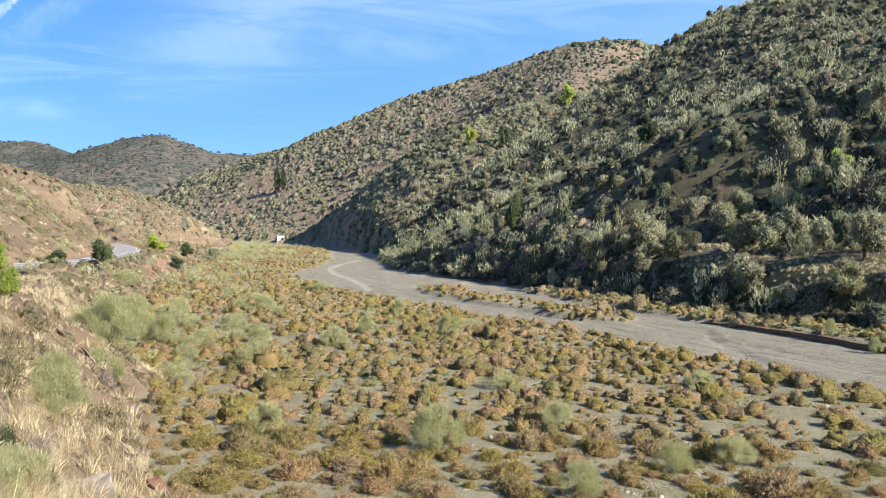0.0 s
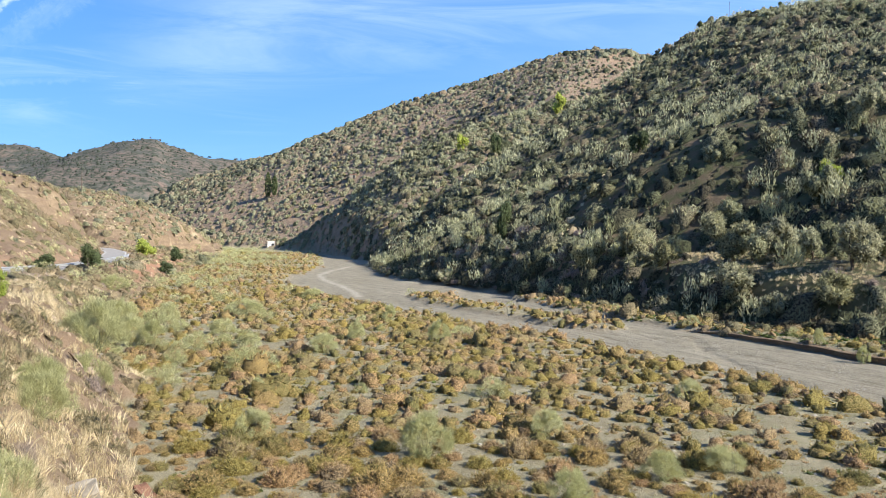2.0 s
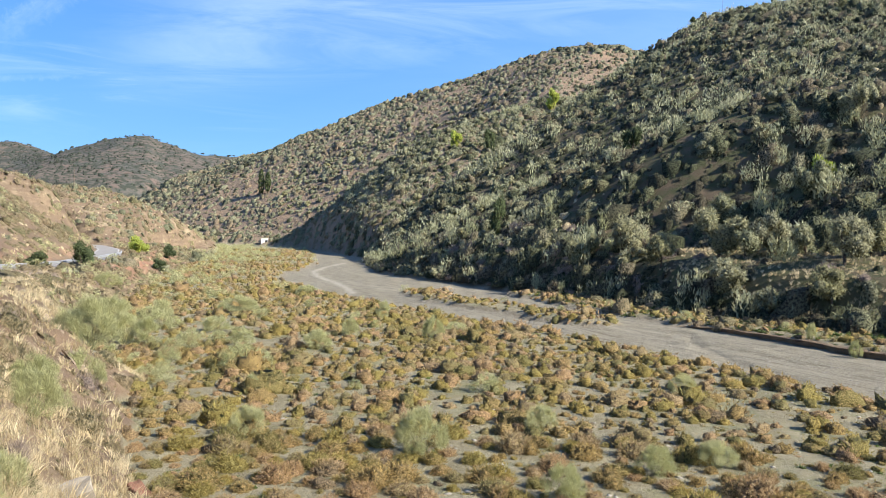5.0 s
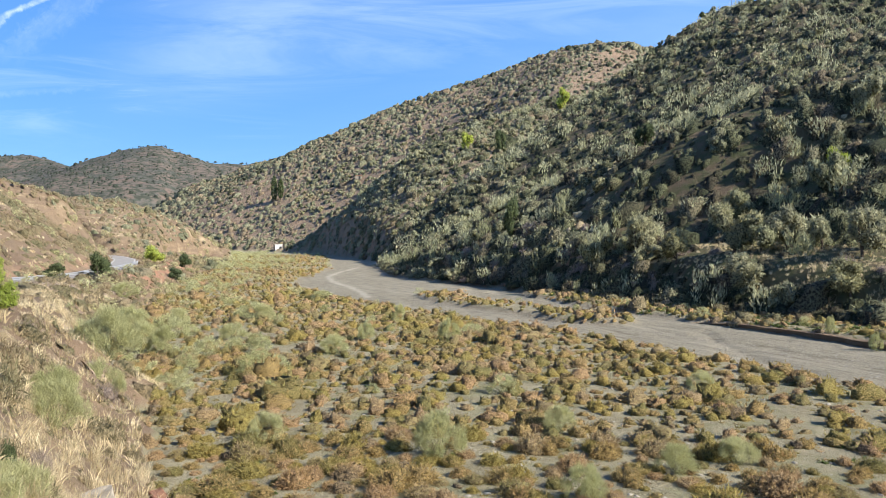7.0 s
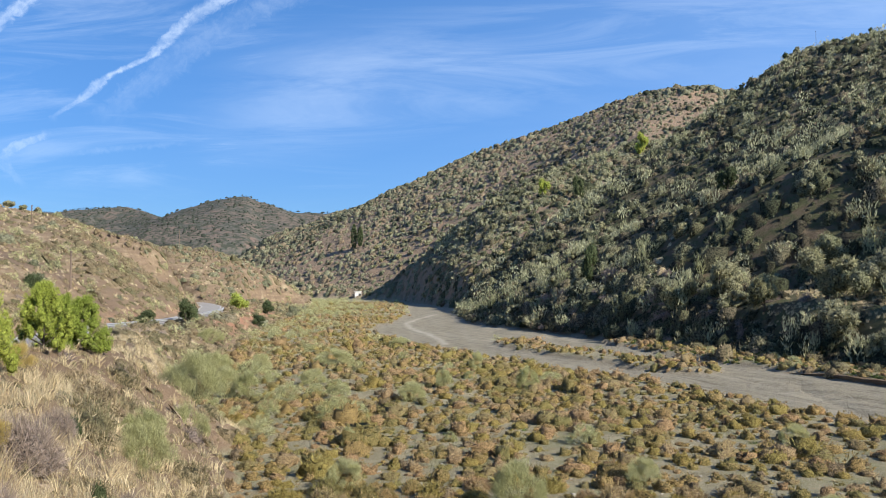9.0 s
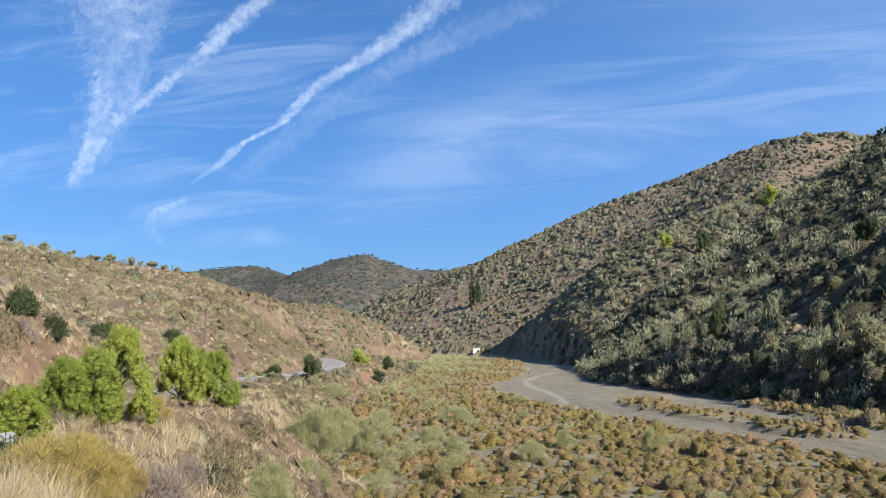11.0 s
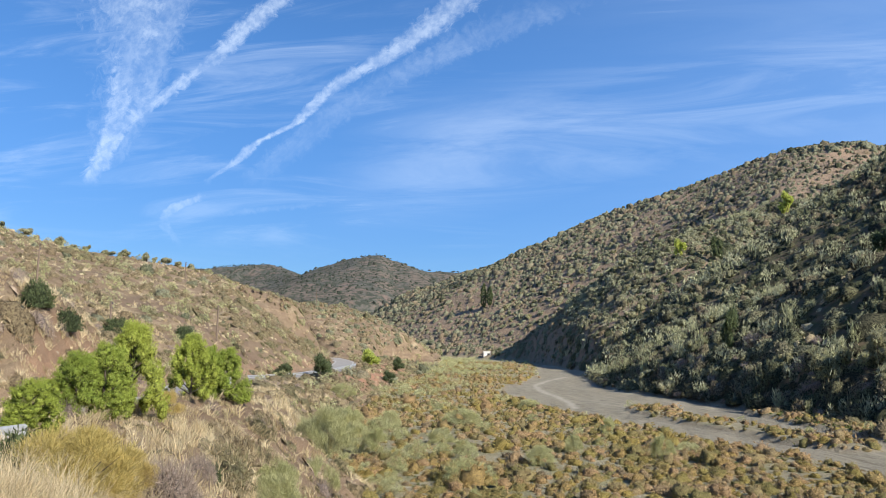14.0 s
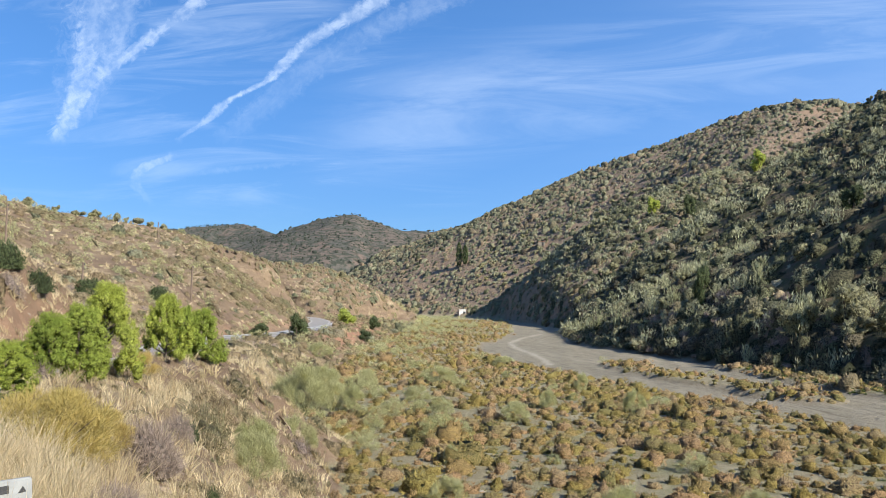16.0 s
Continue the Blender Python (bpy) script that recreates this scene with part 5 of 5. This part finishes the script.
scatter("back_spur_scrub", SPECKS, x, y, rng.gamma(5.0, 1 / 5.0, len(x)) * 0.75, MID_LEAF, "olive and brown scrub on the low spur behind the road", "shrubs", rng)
x, y = sow(rng, -150, 150, 215, 520, 4.2, lambda x, y, q: (q[3] > 0.1) * (q[3] < 0.9) * (0.15 + 0.7 * ease((fbm(x, y, 26, 4, 83)) / 0.3)))
scatter("hill_thickets", SPECKS, x, y, rng.gamma(5.0, 1 / 5.0, len(x)) * 1.3, SHADE_SCRUB, "thickets darkened as shade in furrows of the hill behind", "shrubs", rng)


# ---- trees with trunk, limbs and crown ----
def tree_kit(seed, mat, clumps=9, n=1500, base=0.30, high=0.75, leaf=0.11, width=0.055, stems=1, wide=1.0):
    """Meshes of a tree about one metre high and wide: trunk, limbs, crown."""
    r = np.random.default_rng(seed)
    crown, centres = crown_shape(n, seed, clumps, wide, high, leaf, width, base)
    fork = np.array((0.04, 0.02, base * 0.75))
    trunk = tube([(0, 0, -0.05), (0.02, 0.0, base * 0.4), fork], (0.062, 0.05, 0.042), 7)
    limbs = []
    for c in centres[:5]:
        mid = (fork + c) / 2 + r.normal(size=3) * 0.05
        limbs.append(tube([fork - (0, 0, 0.02), mid, c], (0.032, 0.022, 0.008), 5))
    return [("trunk", mesh_from("trunk", *trunk, BARK))] + [("limb", mesh_from("limb", *l, BARK)) for l in limbs] + [("crown", plant_mesh("crown", crown, mat))]


def grow(kit, name, x, y, high, wide, label, category="tree", group="", sink=0.05, turn=None):
    root = new(name)
    turn = (x * 53 + y * 31) % 360 if turn is None else turn
    root.matrix_basis = pose(x, y, stand(x, y, sink), 0, 0, turn) @ Matrix.Diagonal((wide * 0.56, wide * 0.56, high * 0.93, 1))
    for part_name, me in kit:
        ob = new(part_name, me)
        ob.parent = root
    return tagged(root, label, category, group)


OLIVES = [tree_kit(300 + k, OLIVE) for k in range(4)]
GREENS = [tree_kit(310 + k, PINE, 8, 900, 0.2, 0.9, 0.14, 0.08) for k in range(2)]
DARKS = [tree_kit(320 + k, DARK_LEAF, 8, 900, 0.1, 0.95, 0.15, 0.08) for k in range(3)]
for k, (x, y, high, wide) in enumerate(((30, 79.7, 4.5, 5.6), (31.5, 76.7, 2.9, 3.4), (34, 76.9, 3.3, 4.2), (36.3, 74.3, 2.5, 2.8), (27.2, 71.2, 3.1, 4.6), (34, 73.3, 1.5, 1.6),
                                        (32.9, 62.6, 2.5, 3.8), (36.6, 67.7, 3.6, 4.8), (54.8, 100, 3.7, 4.2), (43.7, 88.5, 4.0, 4.2), (36.3, 94, 2.9, 4.2), (23, 91.5, 3.9, 5.0),
                                        (18.9, 94.2, 3.4, 4.2), (40.5, 70.5, 3.0, 3.6), (28.6, 66.0, 2.2, 2.8), (25.0, 83.0, 3.0, 3.6))):
    grow(OLIVES[k % 4], "olive_tree", x, y, high, wide, "grey-green olive tree on an earth terrace of the slope", "tree", "olive trees on the slope")
for x, y, high, wide in ((51.1, 326.7, 7.0, 6.8), (8.9, 280.9, 5.0, 5.2), (45.5, 90.0, 3.0, 3.2)):
    grow(GREENS[0], "green_tree", x, y, high, wide, "bright green leafy tree among grey scrub on the hill", "tree")
for x, y, high, wide in ((20.8, 271, 6.5, 4.8), (11.1, 121.6, 5.0, 3.2), (33, 128, 4, 4)):
    grow(DARKS[0], "dark_tree", x, y, high, wide, "dark green tree among grey scrub on the hill", "tree")


def cypress(x, y, high, wide):
    root = new("cypress")
    root.matrix_basis = pose(x, y, stand(x, y, 0.2), 0, 0, x * 7)
    r = np.random.default_rng(int(abs(x)))
    s = r.uniform(0.03, 1, 900)
    a = r.uniform(0, 2 * math.pi, 900)
    q = wide / 2 * np.sin(np.pi * np.clip(s, 0.06, 1) ** 0.8) ** 0.7 * r.uniform(0.6, 1, 900)
    p = np.stack([q * np.cos(a), q * np.sin(a), s * high * 0.95 + 0.6], 1)
    part("trunk", tube([(0, 0, 0), (0, 0, high * 0.4)], (0.22, 0.12), 6), BARK, root)
    part("crown", leaves(p, np.stack([np.cos(a) * 0.4, np.sin(a) * 0.4, np.ones(900)], 1), 0.9, 0.35, r), DARK_LEAF, root)
    tagged(root, "tall narrow dark cypress on the lower hill", "tree", "cypresses")


cypress(-88.3, 412.7, 13.5, 3.2), cypress(-84.5, 411.0, 10.5, 3.0)


# ---- the near bank ----
def at(bearing, distance):
    return distance * math.sin(radians(bearing)), distance * math.cos(radians(bearing))


def pine_kit(seed, n=15000):
    """A bushy young pine about one metre high: trunk, limbs, and plump upswept sprays of needles with gaps between them."""
    r = np.random.default_rng(seed)
    tufts, ways, sizes, limbs = [], [], [], []
    for k in range(130):
        s = r.uniform(0.0, 1.0) ** 0.9
        a = r.uniform(0, 2 * math.pi)
        q = 0.47 * (1 - s ** 1.7) ** 0.6 * (1 + 0.18 * math.sin(3 * a + seed + 5 * s)) * r.uniform(0.62, 1.0) + 0.01
        end = np.array((q * math.cos(a), q * math.sin(a), s * 0.88 + 0.04))
        tufts.append(end), ways.append((math.cos(a) * 0.5, math.sin(a) * 0.5, 0.8)), sizes.append(r.uniform(0.75, 1.3))
        if k < 14:
            limbs.append(tube([(0, 0, max(0.04, end[2] - 0.16)), end * (0.6, 0.6, 1) - (0, 0, 0.05), end], (0.012, 0.008, 0.004), 4))
    tufts, ways, sizes = np.array(tufts), unit(np.array(ways)), np.array(sizes)
    k = r.integers(0, len(tufts), n)
    s = r.uniform(-1, 1, n)
    girth = 0.075 * np.sqrt(1 - s ** 2)[:, None] * sizes[k, None]
    p = tufts[k] + ways[k] * (s * 0.085 * sizes[k])[:, None] + unit(r.normal(size=(n, 3))) * girth * r.uniform(0.6, 1, (n, 1))
    d = ways[k] * 0.8 + unit(r.normal(size=(n, 3))) * 0.8
    needles = blades(p, d, r.uniform(0.026, 0.05, n), 0.010, r)
    hearts = join(*[ball(t - w * 0.02, 0.06 * z, r, 3, 5) for t, w, z in zip(tufts, ways, sizes)])
    crown = (*join(needles, hearts), len(hearts[0]))
    trunk = tube([(0, 0, -0.05), (0.01, 0, 0.4), (0, 0, 0.8)], (0.026, 0.018, 0.006), 7)
    return [("trunk", mesh_from("trunk", *trunk, BARK)), ("crown", plant_mesh("crown", crown, PINE))] + [("limb", mesh_from("limb", *l, BARK)) for l in limbs]


PINES = [pine_kit(400 + k) for k in range(3)]
for k, (b, d, high, wide) in enumerate(((-42.4, 20.0, 1.35, 1.5), (-41.0, 23.5, 1.7, 1.7), (-39.8, 23.5, 2.1, 1.9), (-38.1, 24.0, 2.2, 2.1), (-36.4, 25.6, 3.0, 2.3), (-32.6, 31.0, 2.7, 2.0), (-31.4, 32.5, 2.2, 1.8), (-30.2, 32.8, 2.3, 2.0))):
    x, y = at(b, d)
    root = grow(PINES[k % 3], "young_pine", x, y, high, wide / 0.56 * 0.95, "bushy bright green young pine on the dry bank", "tree", "young pines on the bank")


def shrub(name, kind_mesh, b, d, wide, high, label):
    x, y = at(b, d)
    ob = tagged(new(name, None if name == "golden_broom" else kind_mesh), label, "shrub")
    if name == "golden_broom":
        new("crown", kind_mesh).parent = ob
        for k in range(7):
            a, q = k * 0.9, 0.25 + 0.09 * (k % 4)
            part("stem", tube([(0, 0, -0.05), (q * 0.4 * math.cos(a), q * 0.4 * math.sin(a), 0.25), (q * math.cos(a), q * math.sin(a), 0.55)], (0.014, 0.010, 0.005), 5), BARK, ob)
    ob.matrix_basis = pose(x, y, stand(x, y, 0.06), 0, 0, b * 97 % 360) @ Matrix.Diagonal((wide / (1.24 if "broom" in name else 2), wide / (1.24 if "broom" in name else 2), high, 1))


gold = [plant_mesh("gold_broom", broom_shape(15000, 420 + k, 1.15, 0.0055), GOLD_BROOM) for k in range(2)]
dark = [plant_mesh("dark_shrub", tussock_shape(700, 430 + k, 0.16, 0.06, (5, 10)), DARK_LEAF) for k in range(2)]
grey = [plant_mesh("grey_shrub", tussock_shape(2600, 440 + k, 0.36, 0.016), GREY_TWIG) for k in range(2)]
shrub("golden_broom", gold[0], -39.8, 15.0, 2.3, 1.35, "large golden-green broom mound on the dry bank")
shrub("golden_broom", gold[1], -37.2, 17.0, 1.6, 1.0, "golden-green broom beside young pines")
shrub("golden_broom", gold[0], -34.0, 27.5, 0.9, 0.9, "small golden broom between young pines")
shrub("grey_shrub", grey[0], -33.6, 17.0, 1.5, 1.1, "withered grey-mauve shrub on the steep bank")
shrub("grey_shrub", grey[1], -31.8, 20.5, 1.0, 0.7, "withered grey-mauve shrub on the steep bank")
shrub("grey_shrub", grey[0], -36.0, 12.0, 1.2, 0.7, "withered grey-mauve shrub on the steep bank")
shrub("grey_shrub", grey[1], -27.5, 18.5, 0.7, 0.5, "small withered brown shrub on the steep bank")
shrub("dark_shrub", dark[0], -33.4, 12.6, 0.5, 0.5, "small dark green evergreen shrub on the bank")
shrub("dark_shrub", dark[1], -30.9, 21.5, 0.6, 0.55, "small dark green evergreen shrub on the bank")
shrub("dark_shrub", dark[0], -29.2, 17.5, 0.4, 0.6, "small dark green evergreen shrub on the bank")
shrub("dark_shrub", dark[1], -42.5, 43.2, 1.9, 1.5, "dark olive-green shrub on the cut spur")
shrub("dark_shrub", dark[0], -40.7, 44.2, 1.9, 1.3, "dark olive-green shrub on the cut spur")
shrub("dark_shrub", dark[0], -33.3, 94.0, 2.8, 1.7, "dark shrub on the dry hillside")
shrub("dark_shrub", dark[1], -37.6, 75.0, 3.2, 1.8, "dark shrub on the dry hillside")
shrub("dark_shrub", dark[0], -42.9, 16.2, 0.9, 0.75, "dark green evergreen shrub below the guard rail")
shrub("broom_clump", broom_mesh[1], -30.5, 12.8, 1.4, 0.95, "fresh green broom clump on the dry bank")
shrub("broom_clump", broom_mesh[2], -29.0, 14.5, 1.3, 0.9, "fresh green broom clump on the dry bank")

for b, d, high, wide in ((-23.7, 94.0, 2.5, 3.2), (-26.2, 88.0, 1.6, 3.0)):
    x, y = at(b, d)
    grow(DARKS[1], "roadside_tree", x, y, high, wide, "small dark green tree by the guard rail", "tree", "small trees by the road")
for b, d, high, wide in ((-20.2, 150.0, 2.4, 4.0), (-18.2, 158.0, 2.3, 3.0), (-18.9, 126.0, 1.5, 2.6)):
    x, y = at(b, d)
    grow(DARKS[2] if d != 150.0 else GREENS[1], "roadside_bush", x, y, high, wide, "leafy bush on the red earth bank by the road", "shrub")

# guard rails close by
x0, y0 = at(-52, 16.5)
x1, y1 = at(-42.6, 19.2)
line = np.linspace((x0, y0), (x1, y1), 8)
tagged(guard_rail(np.column_stack([line, land(line[:, 0], line[:, 1])[0] * 0 + 4.33]), 2.0), "galvanised guard rail end half hidden by shrubs", "guard rail")
# small trees that stand against the sky
for k, b in enumerate((-44.8, -43.5, -41.4, -40.6, -39.8, -38.4, -37.5, -36.0, -35.5, -34.8, -34.0, -33.1, -31.9)):
    d = float(np.interp(-b, (28, 32.5, 37.4, 42.6, 46), (208, 192, 180, 172, 170))) - 1.0
    x, y = at(b, d)
    grow(OLIVES[k % 4], "crest_tree", x, y, 1.1 + 0.6 * (k * 7 % 5) / 4, 1.7 + 1.2 * (k * 3 % 4) / 3, "small grey-green tree on the crest of the dry hill", "tree", "small trees on the dry crest")
for k, (b, d) in enumerate(((15.7, 283), (16.2, 286), (18.5, 300), (19.2, 304), (20.9, 306), (21.5, 300), (22.5, 280), (23.6, 266), (26.3, 253))):
    x, y = at(b, d)
    grow((DARKS[k % 3] if k % 3 else OLIVES[k % 4]), "ridge_tree", x, y, 1.8 + 0.7 * (k * 5 % 4) / 3, 2.3 + 1.0 * (k * 3 % 4) / 3, "small dark tree on the crest of the scrubby hill", "tree", "small trees on the scrubby crest")

# long straw by the viewpoint
LONG_STRAW = [grass_shape(110, 460 + k, 0.35, 0.45, 0.009) for k in range(6)]
x, y = sow(rng, -16, 0, 3.5, 20, 0.24, lambda x, y, q: left_land(x, y, q) * (np.hypot(x, y) < 14.5) * ease((-21 - np.degrees(np.arctan2(x, y))) / 6) * (0.25 + 0.75 * ease((fbm(x, y, 2.5, 3, 71) + 0.2) / 0.4)))
scatter("long_straw", LONG_STRAW, x, y, rng.uniform(0.5, 1.05, len(x)), STRAW, "long pale straw on the bank by the viewpoint", "grass", rng)


# ---- rail end, broken concrete, masts and far houses ----
def rail_end():
    """The galvanised end plate of a guard rail with two dark triangles in place of holes, on a post."""
    root = new("rail_end")
    x, y = at(-42.9, 7.0)
    root.matrix_basis = pose(x, y, 5.36, 0, -3.0, 47)
    bm = bmesh.new()
    bmesh.ops.create_cube(bm, size=1, matrix=Matrix.LocRotScale((0, 0, 0.09), None, (0.62, 0.05, 0.23)))
    bmesh.ops.bevel(bm, geom=list(bm.edges), offset=0.012, segments=2, affect="EDGES")
    me = bpy.data.meshes.new("plate")
    bm.to_mesh(me)
    bm.free()
    me.materials.append(PALE_STEEL)
    ob = new("plate", me)
    ob.parent = root
    # dark pieces on the face stand in for shade in the holes and recess
    for dx, dz in ((0.24, 0.12), (0.21, 0.035)):
        v = np.array([(dx - 0.03, -0.028, dz - 0.025), (dx + 0.03, -0.028, dz - 0.02), (dx + 0.005, -0.028, dz + 0.028),
                      (dx - 0.03, -0.02, dz - 0.025), (dx + 0.03, -0.02, dz - 0.02), (dx + 0.005, -0.02, dz + 0.028)])
        part("hole", (v, np.array([(0, 1, 2), (3, 5, 4), (0, 3, 4), (0, 4, 1), (1, 4, 5), (1, 5, 2), (2, 5, 3), (2, 3, 0)])), DARK_STEEL, root, "dark triangle in place of a hole")
    part("recess", box(-0.03, -0.024, 0.135, 0.36, 0.012, 0.06), DARK_STEEL, root, "dark strip in place of a shaded recess")
    part("post", box(-0.2, 0.06, -0.35, 0.10, 0.06, 0.8), STEEL, root)
    tagged(root, "pale galvanised guard rail end plate by dry grass", "guard rail")


rail_end()


BRICK_LUMP = plain_material("broken_brick", (0.24, 0.12, 0.075), (0.15, 0.085, 0.06), 9, 0.95, 0, 0.7)


def broken_block(name, b, d, size, mat, label, tilt):
    x, y = at(b, d)
    bm = bmesh.new()
    bmesh.ops.create_cube(bm, size=1, matrix=Matrix.LocRotScale(None, None, size))
    bmesh.ops.subdivide_edges(bm, edges=bm.edges[:], cuts=3, use_grid_fill=True)
    for v in bm.verts:
        v.co += Vector(noise.noise_vector(v.co * 3.1 + Vector((x, y, 0)))) * 0.07
    bmesh.ops.bevel(bm, geom=[e for e in bm.edges if e.calc_face_angle(0) > 0.6], offset=0.02, segments=1, affect="EDGES")
    me = bpy.data.meshes.new(name)
    bm.to_mesh(me)
    bm.free()
    me.materials.append(mat)
    ob = tagged(new(name, me), label, "rubble")
    ob.matrix_basis = pose(x, y, stand(x, y, -0.04), *tilt)


broken_block("concrete_block", -23.9, 18.4, (0.75, 0.6, 0.5), CONCRETE, "broken block of pale concrete in dry grass", (18, -14, 30))
broken_block("brick_rubble", -19.9, 21.8, (0.8, 0.3, 0.28), BRICK_LUMP, "lump of broken red brickwork on the bank", (10, 24, -40))
broken_block("pale_boulder", -22.6, 36.5, (0.5, 0.35, 0.3), ROCK, "pale boulder at the foot of the bank", (0, 10, 20))
broken_block("pale_boulder", -19.2, 19.6, (0.35, 0.3, 0.3), ROCK, "pale boulder at the foot of the bank", (0, 10, 70))


def mast(b, d, high, label, cross=False):
    x, y = at(b, d)
    root = new("mast")
    root.matrix_basis = pose(x, y, stand(x, y, 0.3), 0, 0, -b)
    w = high * 0.05
    if cross:
        for sx in (-1, 1):
            for sy in (-1, 1):
                part("leg", tube([(sx * w * 1.6, sy * w * 1.6, 0), (sx * w * 0.4, sy * w * 0.4, high)], (0.12, 0.08), 4), STEEL, root)
        for k, q in enumerate((0.72, 0.84, 0.96)):
            part("cross_arm", box(0, 0, high * q, high * (0.34 - 0.06 * k), 0.18, 0.18), STEEL, root)
        for k in range(7):
            s, e = k / 7, (k + 1) / 7
            a0, a1 = w * (1.6 - 1.2 * s), w * (1.6 - 1.2 * e)
            part("brace", tube([(-a0, -a0, s * high), (a1, -a1, e * high)], (0.06, 0.06), 4), STEEL, root)
    else:
        part("post", tube([(0, 0, 0), (0, 0, high)], (0.07, 0.045), 6), DARK_STEEL, root)
        part("head", box(0, 0, high * 0.97, 0.2, 0.12, high * 0.05), DARK_STEEL, root)
    tagged(root, label, "mast")


mast(20.35, 309, 7.5, "thin steel mast on the hill top")
mast(-45.3, 169, 4.6, "thin steel mast on the dry ridge")
mast(-27.4, 330, 17.0, "steel lattice power pylon behind the ridge", True)
pole(-100, 222, 6.0, "weathered brown wooden pole on the dry hillside")
for b, d, w, z in ((-21.23, 700, 9, 33), (-20.2, 705, 6, 34)):
    x, y = at(b, d)
    building("farmhouse", x, y, w, 6, 3.4, -b, [("window", -1.5, 1.2, 0.9, 1.1), ("door", 1.2, 0.2, 1.1, 2.1)], "small white farmhouse on a distant hillside", ROOF_TILE)
building("farmhouse", -41.4, 390.7, 3.2, 3.0, 1.9, 8, [("door", 0.5, 0.1, 0.9, 1.6)], "small earth-coloured farm hut among trees on the hill", ROOF_TILE, None, CONCRETE)
